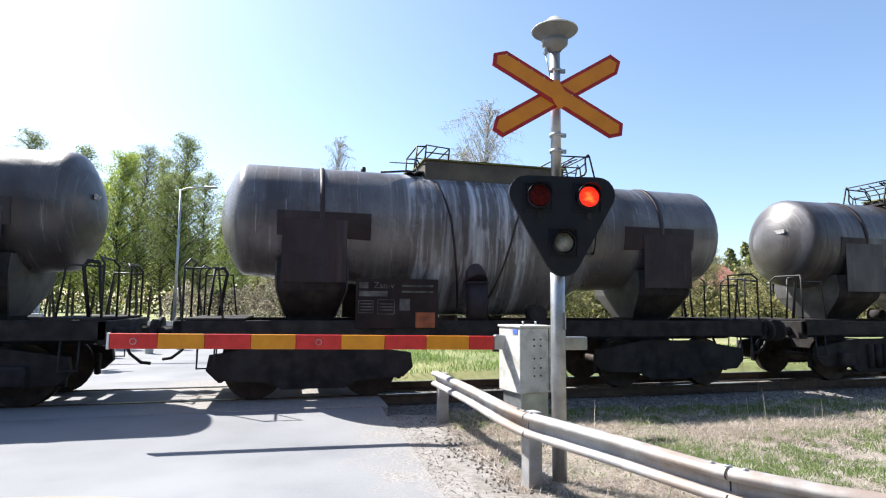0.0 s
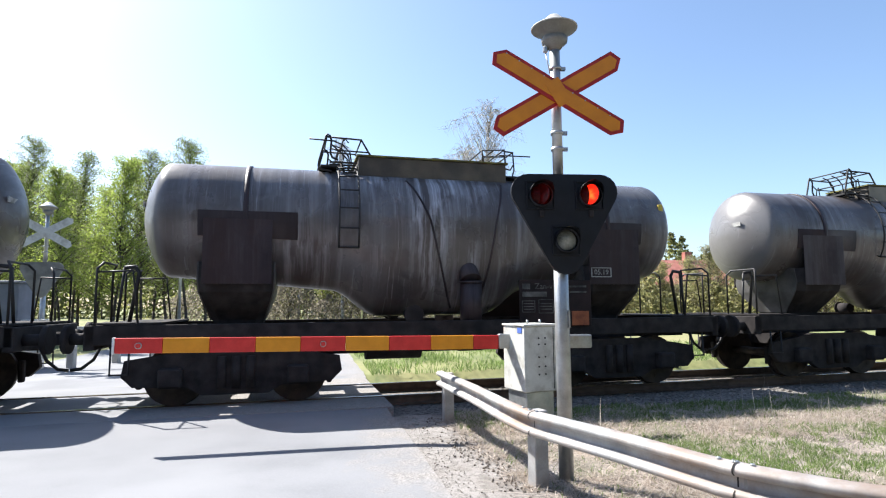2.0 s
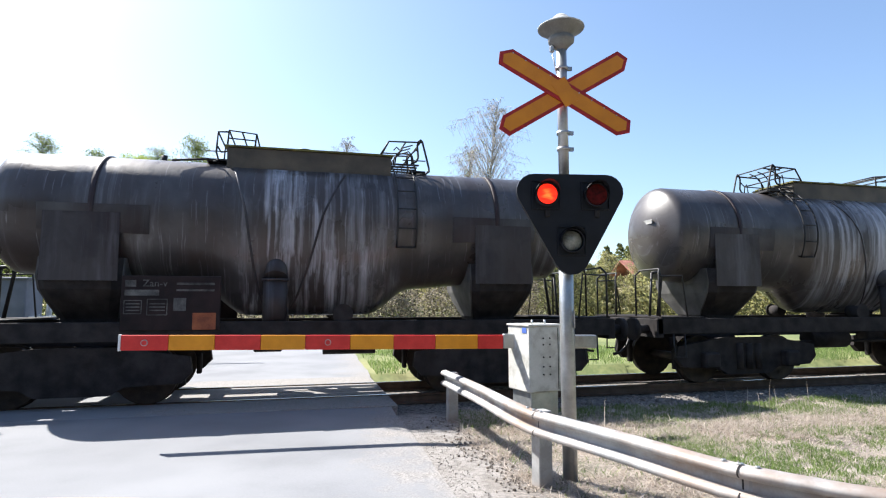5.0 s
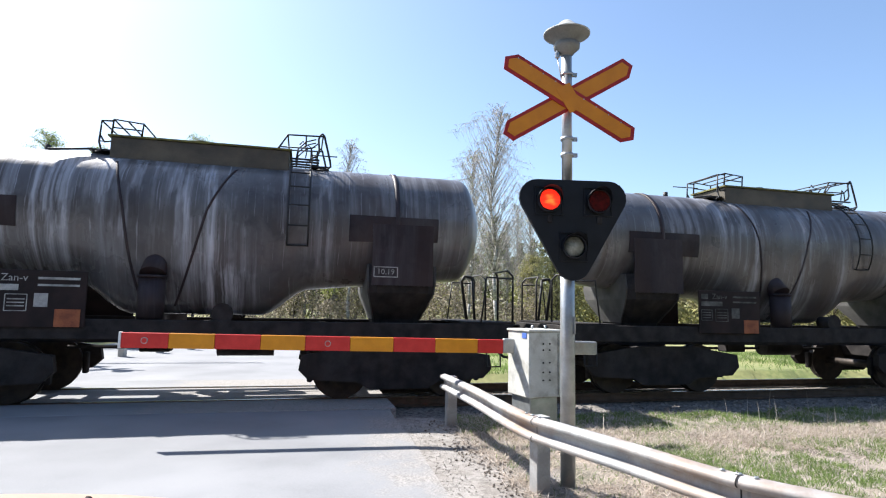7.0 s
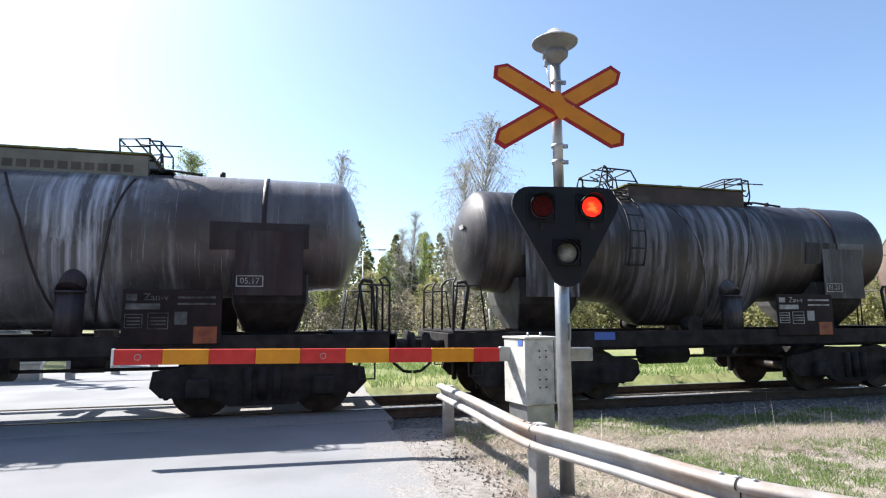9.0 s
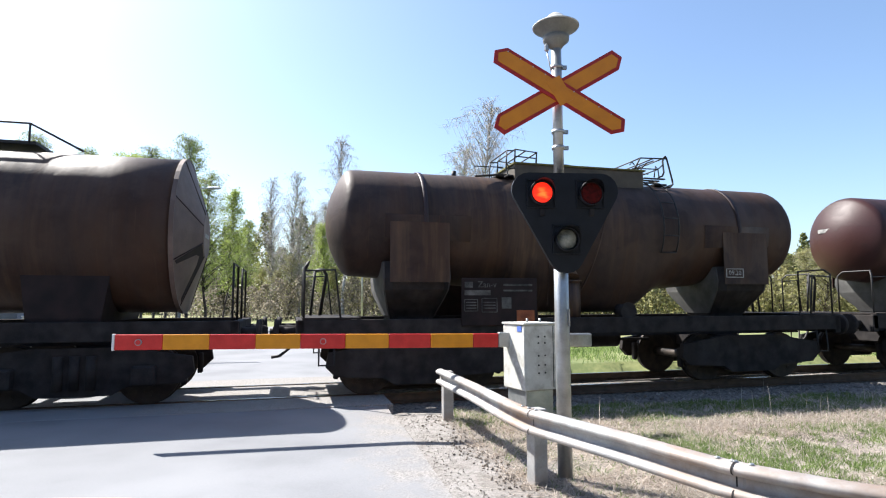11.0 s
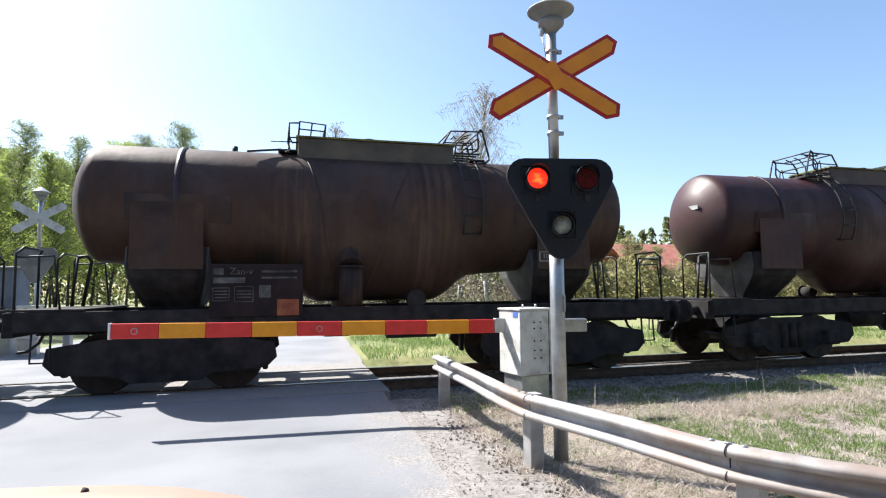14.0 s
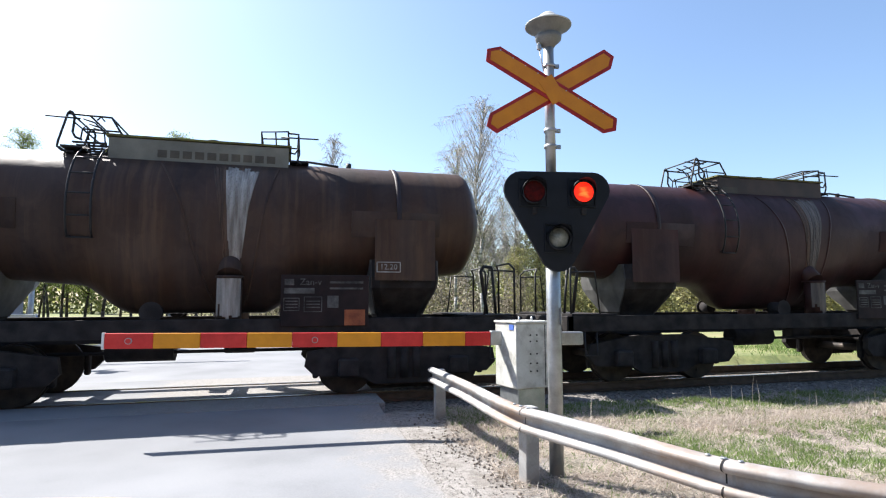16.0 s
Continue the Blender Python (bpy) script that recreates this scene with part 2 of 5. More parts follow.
WING = surface("bearer_cheek_grey", (0.045, 0.043, 0.042), (0.1, 0.097, 0.094), 3, 0.7, bump=0.15)
# silver, grey and soot: real spill streaks, tinted blue to carry the sky's sheen
TANK_SILVER = tank_paint("tank_silver_grey", (0.155, 0.152, 0.155), (0.05, 0.047, 0.052), (0.56, 0.575, 0.63), 1.0, 0.30, (0.06, 0.043, 0.036), 0.5, (0.2, 0.196, 0.193))
TANK_GREY = tank_paint("tank_dark_grey", (0.088, 0.082, 0.08), (0.03, 0.027, 0.03), (0.48, 0.49, 0.535), 0.9, 0.33, (0.045, 0.031, 0.026))
TANK_PATCH = tank_paint("saddle_patch", (0.042, 0.03, 0.034), (0.018, 0.014, 0.017), (0.12, 0.11, 0.12), 0.3, 0.5, (0.03, 0.014, 0.012), 0.3)
TANK_SOOT = tank_paint("tank_soot_black", (0.05, 0.045, 0.044), (0.019, 0.017, 0.019), (0.4, 0.41, 0.46), 0.6, 0.38, (0.03, 0.021, 0.018), 0.4)
PATCH_GREY = tank_paint("saddle_grey", (0.062, 0.056, 0.057), (0.024, 0.021, 0.024), (0.2, 0.2, 0.22), 0.4, 0.45, (0.035, 0.022, 0.02), 0.35)
TANK_MAROON = tank_paint("tank_maroon", (0.056, 0.02, 0.02), (0.023, 0.013, 0.0135), (0.09, 0.05, 0.04), 0.3, 0.48, (0.035, 0.014, 0.009), 0.3)
TANK_BROWN = tank_paint("tank_brown", (0.068, 0.043, 0.033), (0.025, 0.018, 0.018), (0.17, 0.1, 0.055), 0.45, 0.52, (0.06, 0.028, 0.014), 0.27)
CONE_PAINT = surface("cone_paint", (0.1, 0.068, 0.056), (0.19, 0.135, 0.112), 2.0, 0.65, bump=0.15, stain=(0.12, 0.08, 0.06), stain_scale=1.5)
SPILL_MID = surface("dull_spill", (0.05, 0.038, 0.032), (0.16, 0.13, 0.11), 3, 0.6, stretch=(4, 1, 0.4), bump=0.05)
SPILL_DIM = surface("rusty_spill", (0.035, 0.02, 0.013), (0.11, 0.06, 0.035), 3, 0.65, stretch=(4, 1, 0.4), bump=0.05)
STREAK_PALE = surface("pale_spill", (0.16, 0.14, 0.12), (0.40, 0.38, 0.35), 3, 0.55, stretch=(4, 1, 0.4), bump=0.05)

# ---- building helpers ----


def part(name, bm, mat, parent=None, label="", smooth=False):
    me = bpy.data.meshes.new(name)
    bm.to_mesh(me)
    bm.free()
    for mm in (mat if isinstance(mat, (list, tuple)) else [mat]):
        me.materials.append(mm)
    if smooth:
        for p in me.polygons:
            p.use_smooth = True
    ob = new(name, me)
    if parent:
        ob.parent = parent
    if label:
        ob["label"] = label
    return ob


def again(ob, m, parent=None):
    """Another object on the same mesh."""
    o = new(ob.name.split(".")[0], ob.data)
    o.parent = parent or ob.parent
    o.matrix_basis = m
    if "label" in ob:
        o["label"] = ob["label"]
    return o


def box(bm, c, s, m=None, bev=0.0):
    t = bmesh.new()
    bmesh.ops.create_cube(t, size=1.0, matrix=Matrix.Translation(c) @ Matrix.Diagonal((*s, 1)))
    if bev:
        bmesh.ops.bevel(t, geom=t.edges[:], offset=bev, segments=1, affect="EDGES", profile=0.7)
    join(bm, t, m)
    return bm


def join(bm, t, m=None, mat=0):
    """Moves the contents of t into bm."""
    vs = {}
    for v in t.verts:
        vs[v] = bm.verts.new((m @ v.co) if m else v.co)
    for f in t.faces:
        try:
            g = bm.faces.new([vs[v] for v in f.verts])
            g.material_index, g.smooth = max(mat, f.material_index), f.smooth
        except ValueError:
            pass
    t.free()


def rod(bm, a, b, r, seg=8, r2=None, smooth=True):
    a, b = Vector(a), Vector(b)
    d = b - a
    t = bmesh.new()
    bmesh.ops.create_cone(t, cap_ends=True, segments=seg, radius1=r, radius2=r if r2 is None else r2, depth=d.length)
    for f in t.faces:
        f.smooth = smooth and len(f.verts) == 4
    join(bm, t, Matrix.Translation((a + b) / 2) @ d.to_track_quat("Z", "Y").to_matrix().to_4x4())
    return bm


def tube(bm, pts, r, seg=6):
    """One bent round bar through the points."""
    pts = [Vector(p) for p in pts]
    t = bmesh.new()
    rows = []
    last = None
    for i, p in enumerate(pts):
        d = ((pts[i] - pts[i - 1]).normalized() if i else Vector()) + ((pts[i + 1] - pts[i]).normalized() if i + 1 < len(pts) else Vector())
        d = d.normalized() if d.length > 1e-6 else Vector((0, 0, 1))
        if last is None:
            u = d.orthogonal().normalized()
        else:
            u = (last - d * last.dot(d)).normalized()
        last = u
        v = d.cross(u)
        rows.append([t.verts.new(p + (u * math.cos(2 * math.pi * k / seg) + v * math.sin(2 * math.pi * k / seg)) * r) for k in range(seg)])
    for a, b in zip(rows, rows[1:]):
        for k in range(seg):
            f = t.faces.new((a[k], a[(k + 1) % seg], b[(k + 1) % seg], b[k]))
            f.smooth = True
    t.faces.new(rows[0][::-1])
    t.faces.new(rows[-1])
    bmesh.ops.recalc_face_normals(t, faces=t.faces[:])
    join(bm, t)
    return bm


def loft(bm, rings, caps=True, smooth=True, closed=True):
    rows = [[bm.verts.new(p) for p in ring] for ring in rings]
    for a, b in zip(rows, rows[1:]):
        k = len(a)
        for i in range(k if closed else k - 1):
            f = bm.faces.new((a[i], a[(i + 1) % k], b[(i + 1) % k], b[i]))
            f.smooth = smooth
    if caps:
        bm.faces.new(rows[0][::-1])
        bm.faces.new(rows[-1])
    bmesh.ops.recalc_face_normals(bm, faces=bm.faces[:])
    return bm


def thing(name, m, label, category, group="", kind=""):
    e = new(name)
    e.matrix_basis = m
    e.empty_display_size = 0.2
    return tagged(e, label, category, group, kind)


def prism(bm, outline, depth):
    """An outline in x, z thickened along y."""
    f = [bm.verts.new((x, 0, z)) for x, z in outline]
    g = [bm.verts.new((x, depth, z)) for x, z in outline]
    bm.faces.new(f)
    bm.faces.new(g[::-1])
    k = len(f)
    for i in range(k):
        bm.faces.new((f[i], g[i], g[(i + 1) % k], f[(i + 1) % k]))
    bmesh.ops.recalc_face_normals(bm, faces=bm.faces[:])
    return bm


def words(text, size, mat, parent, m, name="lettering"):
    cu = bpy.data.curves.new(name, "FONT")
    cu.body, cu.size, cu.extrude, cu.resolution_u = text, size, 0.001, 2
    cu.align_x = "CENTER"
    cu.align_y = "CENTER"
    cu.materials.append(mat)
    ob = new(name, cu)
    ob.parent = parent
    ob.matrix_basis = m
    return ob


# ---- ground, road, track ----
PSI = 14.3
TRACK = pose(0, 11.2, 0, 0, 0, PSI)          # x along the track, y away from the road user
ROAD_LEAN = 0.22                              # the road drifts to -x as it goes on


def land(x, y):
    """Height of the open ground."""
    p = TRACK.inverted() @ Vector((x, y, 0))
    z = -0.05
    edge = x + ROAD_LEAN * (y - 7.5) + 0.48        # metres right of the road's edge
    if p.y < 0:
        z += -0.06 * max(0, min(1, (edge - 0.9) / 1.5)) * max(0, min(1, (y - 4.5) / 2))
        z -= 0.05 * max(0, min(1, (edge - 2.5) / 3)) * max(0, min(1, (-p.y - 2.2) / 1.5))
        z += 0.05 * noise.noise(Vector((x * 0.9, y * 0.9, 0))) * max(0, min(1, edge))
    else:
        z += 0.25 * max(0, min(1, (p.y - 8) / 30)) + 0.12 * noise.noise(Vector((x * 0.15, y * 0.15, 3)))
    if p.y > 0 and edge < 0.4 and edge > -9.5 and p.y < 30:
        z = min(z, -0.06)
    if edge < 0.3 and p.y < 0:
        z = -0.034
    if abs(p.y) < 2.4:
        z = -0.32
    return z


def build_ground():
    bm = bmesh.new()
    xs = [-900, -400, -200, -120, -80] + [-60 + i * 2 for i in range(15)] + [-30 + i * 0.75 for i in range(27)] + [-10 + i * 0.35 for i in range(72)] + [15.3 + i * 1.2 for i in range(38)] + [80, 120, 200, 400, 900]
    ys = [-400, -100, -30, -10, -4] + [-2 + i * 0.35 for i in range(90)] + [30 + i * 1.5 for i in range(34)] + [90, 130, 200, 400, 1500]
    grid = [[bm.verts.new((x, y, land(x, y) if abs(x) < 100 and abs(y) < 100 else 0.15)) for x in xs] for y in ys]
    for a, b in zip(grid, grid[1:]):
        for i in range(len(xs) - 1):
            f = bm.faces.new((a[i], a[i + 1], b[i + 1], b[i]))
            c = f.calc_center_median()
            p = TRACK.inverted() @ c
            edge = c.x + ROAD_LEAN * (c.y - 7.5) + 0.48
            f.material_index = 1 if p.y > 0.8 else (2 if p.y < 0 and edge < 1.35 - 0.03 * c.y and c.y < 9 else 0)
            f.smooth = True
    ob = part("ground", bm, [SOIL, LAWN, GRAVEL])
    tagged(ob, "verge ground of dry grass, gravel shoulder and spring lawn", "ground", kind="structure")
    bm = bmesh.new()
    # the road in two lengths with the crossing between them
    c, sn = math.cos(radians(PSI)), math.sin(radians(PSI))
    for near in (True, False):
        n = 30
        rows = []
        for j in range(n + 1):
            row = []
            for i in range(13):
                a = -0.48 + ROAD_LEAN * 7.5 - 9.0 * (1 - i / 12)
                stop = (11.2 * c + a * sn + (-1.87 if near else 1.87)) / (c + ROAD_LEAN * sn)
                y0, y1 = (-40, stop) if near else (stop, 62)
                f = (j / n) ** (0.5 if near else 1.6)
                y = y0 + (y1 - y0) * f
                wob = 0.07 * noise.noise(Vector((y * 1.9, 1, 0))) + 0.05 * noise.noise(Vector((y * 6, 4, 0)))
                row.append((a - ROAD_LEAN * y + (wob if i == 12 else 0), y, -0.012 - 0.015 * (abs(i - 6) / 6) ** 2))
            rows.append(row)
        loft(bm, rows, caps=False, closed=False)
    ob = part("road", bm, ASPHALT, smooth=True)
    tagged(ob, "sun-bleached grey asphalt road over the crossing", "road", kind="structure")


def rail_profile(x):
    pts = [(-0.07, -0.17), (0.07, -0.17), (0.07, -0.155), (0.012, -0.13), (0.012, -0.045), (0.036, -0.035), (0.036, -0.006), (0.03, 0), (-0.03, 0), (-0.036, -0.006), (-0.036, -0.035), (-0.012, -0.045), (-0.012, -0.13), (-0.07, -0.155)]
    return [(x, y, z) for y, z in pts]


def build_track():
    bed = bmesh.new()
    rows = []
    for i in range(121):
        x = -90 + i * 1.8
        rows.append([(x, y, z + 0.02 * noise.noise(Vector((x, y * 3, 0)))) for y, z in ((-2.6, -0.42), (-1.9, -0.24), (-0.9, -0.19), (0, -0.2), (0.9, -0.19), (1.9, -0.24), (2.6, -0.4))])
    loft(bed, rows, caps=False, closed=False)
    b = part("ballast_bed", bed, BALLAST)
    b.matrix_basis = TRACK
    tagged(b, "dark stone ballast bed under the rails", "ballast", kind="structure")
    for y in (-0.797, 0.797):
        r = loft(bmesh.new(), [rail_profile(-95), rail_profile(130)], smooth=False)
        for f in r.faces:
            if f.normal.z > 0.9 and f.calc_center_median().z > -0.01:
                f.material_index = 1
        ob = part("rail", r, [RAIL_STEEL, RAIL_HEAD])
        ob.matrix_basis = TRACK @ pose(0, y, 0)
        tagged(ob, "steel running rail with a bright worn head", "rail", "running rails", "structure")
    # crossing panels between and beside the rails
    for y, w in ((-1.36, 0.98), (0, 1.40), (1.36, 0.98)):
        bm = box(bmesh.new(), (0, 0, -0.09), (8.9, w, 0.16), bev=0.01)
        ob = part("crossing_panel", bm, ASPHALT)
        ob.matrix_basis = TRACK @ pose(-5.68, y, 0)
        tagged(ob, "grey asphalt crossing panel beside the rails", "crossing panel", "crossing panels", "structure")


build_ground()
build_track()

# ---- the train ----
GAP0, SPEED, GAIN, LONG, EXTRA = 7.081, 12.611, 0.0307, 12.03, 11.88


def travelled(t):
    return SPEED * t + GAIN * t * t


def tank_section(x, r, sag, zc=3.08, k=40):
    ring = []
    for i in range(k):
        a = 2 * math.pi * i / k
        z = math.cos(a) * r
        y = math.sin(a) * r
        if z < 0:
            z *= 1 + sag
        ring.append((x, y, zc + z))
    return ring


R_TANK, HALF = 1.01, 4.6


def belly(x):
    """How far the barrel's lower half hangs down: a slight sag from the ends, then the hopper."""
    a = abs(x)
    if a > 1.9:
        return 0.22 * max(0.0, 1 - (a - 1.9) / 2.65)
    u = min(1.0, (1.9 - a) / 0.85)
    return 0.22 + 0.48 * u * u * (3 - 2 * u)


def end_profile():
    """Distance past the barrel and radius, over the tight knuckle and the shallow dome."""
    k = 0.2
    pts = [(k * math.sin(radians(a)), R_TANK - k + k * math.cos(radians(a))) for a in (12, 24, 36, 47, 58)]
    d0, r0 = pts[-1]
    return pts + [(d0 + 0.3 * (1 - f * f), r0 * f) for f in (0.93, 0.86, 0.78, 0.7, 0.6, 0.5, 0.4, 0.3, 0.2, 0.1, 0.02)]


def tank_body():
    rings = [tank_section(-HALF - d, r, 0) for d, r in end_profile()[::-1]]
    for i in range(61):
        x = -HALF + 2 * HALF * i / 60
        rings.append(tank_section(x, R_TANK, belly(x)))
    rings += [tank_section(HALF + d, r, 0) for d, r in end_profile()]
    return loft(bmesh.new(), rings)


def hoop(x, w, r, a0=0, a1=360, k=40, lean=0.0, w1=None, proud=0.03):
    """A strap round the tank, from angle a0 to a1 measured from the top; lean shifts it along with the angle, w1 is its last width."""
    bm = bmesh.new()
    rings = []
    for i in range(k + 1):
        a = radians(a0 + (a1 - a0) * i / k)
        xx = x + lean * (abs(a) / math.pi)
        h = (w + ((w1 if w1 is not None else w) - w) * i / k) / 2
        pts = []
        for dx, dr in ((-h, 0), (-h, proud), (h, proud), (h, 0)):
            z = math.cos(a) * (r + dr)
            if z < 0:
                z *= 1 + belly(xx + dx)
            pts.append((xx + dx, math.sin(a) * (r + dr), 3.08 + z))
        rings.append(pts)
    return loft(bm, rings, caps=False)


def build_bogie(parent, x):
    b = new("bogie")
    b.parent = parent
    b.matrix_basis = pose(x, 0, 0)
    for s in (-1, 1):
        bm = prism(bmesh.new(), [(-1.66, 0.5), (-1.5, 0.34), (-0.7, 0.3), (-0.5, 0.18), (0.5, 0.18), (0.7, 0.3), (1.5, 0.34), (1.66, 0.5), (1.62, 0.74), (0.6, 0.9), (-0.6, 0.9), (-1.62, 0.74)], 0.12)
        for wx in (-0.95, 0.95):
            box(bm, (wx, -0.06, 0.47), (0.34, 0.2, 0.3), bev=0.03)
        for sx in (-0.22, 0, 0.22):
            rod(bm, (sx, 0.0, 0.28), (sx, 0.0, 0.78), 0.075, 10)
        o = part("side_frame", bm, UNDER, b)
        o.matrix_basis = pose(0, 1.07 * s - 0.06, 0)
    bm = box(bmesh.new(), (0, 0, 0.72), (0.5, 2.0, 0.3), bev=0.03)
    part("bolster", bm, UNDER, b)
    for wx in (-0.95, 0.95):
        bm = bmesh.new()
        for s in (-1, 1):
            rod(bm, (0, s * 0.735, 0), (0, s * 0.865, 0), 0.46, 28)
            rod(bm, (0, s * 0.70, 0), (0, s * 0.735, 0), 0.485, 28)
            rod(bm, (0, s * 0.865, 0), (0, s * 0.90, 0), 0.15, 14)
            for a in range(6):
                c, d = math.cos(a * math.pi / 3), math.sin(a * math.pi / 3)
                box(bm, (0.3 * c, s * 0.868, 0.3 * d), (0.06, 0.012, 0.06))
        rod(bm, (0, -1.0, 0), (0, 1.0, 0), 0.085, 12)
        w = part("wheelset", bm, WHEEL_STEEL, b, "sooty steel wheel pair")
        w.matrix_basis = pose(wx, 0, 0.46)
        for s in (-1, 1):
            bm = box(bmesh.new(), (wx - 0.52 * (1 if wx > 0 else -1) * -1, s * 0.8, 0.46), (0.09, 0.12, 0.38), bev=0.02)
            part("brake_shoe", bm, UNDER, b)
    return b


def build_cage(parent):
    """The tall rail of bent bars at the ladder's end of the roof box."""
    cage = new("ladder_cage")
    cage.parent = parent

    def bar(pts, r):
        part("rail_bar", tube(bmesh.new(), pts, r), BAR, cage)
    for y in (-0.55, 0.5):
        bar([(-1.93, y, 3.99), (-2.1, y, 4.01), (-2.17, y, 4.07), (-2.16, y, 4.16), (-2.04, y, 4.63), (-2.01, y, 4.67), (-1.97, y, 4.64), (-1.94, y, 4.56), (-1.96, y, 4.32), (-1.92, y, 4.24), (-1.82, y, 4.2)], 0.02)
        bar([(-2.02, y, 4.62), (-1.4, y, 4.6), (-1.24, y, 4.33)], 0.018)
        bar([(-1.96, y, 4.5), (-1.82, y, 4.38), (-1.27, y, 4.37)], 0.014)
        bar([(-1.84, y, 4.2), (-1.82, y, 4.38), (-1.76, y, 4.44), (-1.72, y, 4.2)], 0.014)
    for y in (-0.28, 0.0, 0.24):
        bar([(-1.9, y, 4.63), (-1.72, y, 4.57), (-1.58, y, 4.42), (-1.55, y, 4.2)], 0.014)
    for x, z in ((-2.02, 4.65), (-1.4, 4.6), (-1.24, 4.34), (-1.72, 4.61), (-2.14, 4.06), (-1.82, 4.38)):
        bar([(x, -0.55, z), (x, 0.5, z)], 0.015)
    bar([(-2.34, -0.6, 4.55), (-1.85, -0.58, 4.54)], 0.014)
    bar([(-1.72, -0.2, 4.64), (-1.66, -0.2, 4.7), (-1.6, -0.2, 4.63)], 0.014)
    for k in range(6):
        part("grate_bar", box(bmesh.new(), (-1.72, -0.5 + k * 0.2, 4.17), (0.5, 0.06, 0.025)), BAR, cage)
    part("foot_plate", box(bmesh.new(), (-1.98, -0.1, 4.09), (0.3, 0.9, 0.03)), BAR, cage)
    part("grate_bracket", tube(bmesh.new(), [(-1.75, -0.45, 4.16), (-1.7, -0.5, 3.98), (-1.45, -0.5, 4.0)], 0.025), BAR, cage)
    return cage


def build_small_rail(parent):
    """The low rail over the other end of the roof box, with its signal arm."""
    rail = new("roof_rail")
    rail.parent = parent

    def bar(pts, r):
        part("rail_bar", tube(bmesh.new(), pts, r), BAR, rail)
    for y in (-0.5, 0.5):
        bar([(0.98, y, 4.33), (0.96, y, 4.56), (1.42, y, 4.6), (1.44, y, 4.33)], 0.018)
        bar([(0.98, y, 4.44), (1.43, y, 4.46)], 0.014)
        bar([(1.42, y, 4.57), (1.6, y, 4.56), (1.62, y, 4.2), (1.58, y, 4.06), (1.66, y, 4.02)], 0.018)
        bar([(1.44, y, 4.22), (1.54, y, 4.2), (1.6, y, 4.3)], 0.016)
    for x, z in ((0.96, 4.56), (1.42, 4.6), (1.6, 4.56), (1.2, 4.58)):
        bar([(x, -0.5, z), (x, 0.5, z)], 0.015)
    bar([(1.3, -0.52, 4.48), (1.95, -0.55, 4.48)], 0.013)
    part("foot_plate", box(bmesh.new(), (1.62, 0, 4.08), (0.34, 0.9, 0.03)), BAR, rail)
    return rail


def build_ladder(parent, x, side):
    def at(a, dr=0.1):
        return (side * -math.sin(a) * (R_TANK + dr), 3.08 + math.cos(a) * (R_TANK + dr))
    angles = [radians(10 + i * 9) for i in range(13)]
    lad = new("ladder")
    lad.parent = parent
    for dx in (-0.17, 0.17):
        part("ladder_rail", tube(bmesh.new(), [(x + dx, *at(a)) for a in angles] + [(x + dx, *at(angles[-1], -0.02))], 0.017), BAR, lad)
    for i in range(2, 13, 2):
        part("rung", tube(bmesh.new(), [(x - 0.17, *at(angles[i])), (x + 0.17, *at(angles[i]))], 0.014), BAR, lad)
    return lad


def stencil_panel(parent, x, side):
    bm = box(bmesh.new(), (0, 0, 0), (1.42, 0.03, 0.84), bev=0.01)
    p = part("data_panel", bm, SADDLE, parent, "sooty black data panel with white stencils")
    p.matrix_basis = pose(x, side * -1.28, 1.58, 0, 0, 0 if side > 0 else 180)
    words("Zan-v", 0.15, DIRTY, p, pose(-0.24, -0.02, 0.3, 90))

    def bars(name, rects, mat):
        b = bmesh.new()
        for cx, cz, w, h in rects:
            box(b, (cx, -0.018, cz), (w, 0.006, h))
        o = part(name, b, mat, p)
        if len(rects) > 1:
            o["kind"] = "stuff"
        return o
    bars("mark_bar", [(-0.58, 0.3, 0.15, 0.1)], DIRTY)
    bars("number_bar", [(-0.42, 0.16, 0.48, 0.09)], DIRTY)
    bars("text_line", [(0.34, 0.3, 0.55, 0.035), (0.34, 0.2, 0.55, 0.03)], DIRTY)
    frame_rects = []
    for cx, cz, w, h in ((-0.54, -0.06, 0.24, 0.2), (-0.2, -0.06, 0.28, 0.24)):
        frame_rects += [(cx, cz + h / 2, w, 0.012), (cx, cz - h / 2, w, 0.012), (cx - w / 2, cz, 0.012, h), (cx + w / 2, cz, 0.012, h)]
        frame_rects += [(cx, cz + k * 0.05, w * 0.8, 0.018) for k in (-1, 0, 1)]
    bars("load_table", frame_rects, DIRTY)
    bars("white_tag", [(0.12, -0.02, 0.18, 0.2)], DIRTY)
    bars("hazard_plate", [(0.48, -0.28, 0.34, 0.26)], ORANGE)
    return p


def date_plate(parent, x, side, text):
    bm = bmesh.new()
    for cx, cz, w, h in ((0, 0.085, 0.42, 0.016), (0, -0.085, 0.42, 0.016), (-0.205, 0, 0.016, 0.17), (0.205, 0, 0.016, 0.17)):
        box(bm, (cx, 0, cz), (w, 0.012, h))
    p = part("date_plate", bm, CHALK, parent, "white framed date stencil")
    p.matrix_basis = pose(x, side * -1.04, 2.16, 0, 0, 0 if side > 0 else 180)
    words(text, 0.14, CHALK, p, pose(0, -0.004, 0, 90))


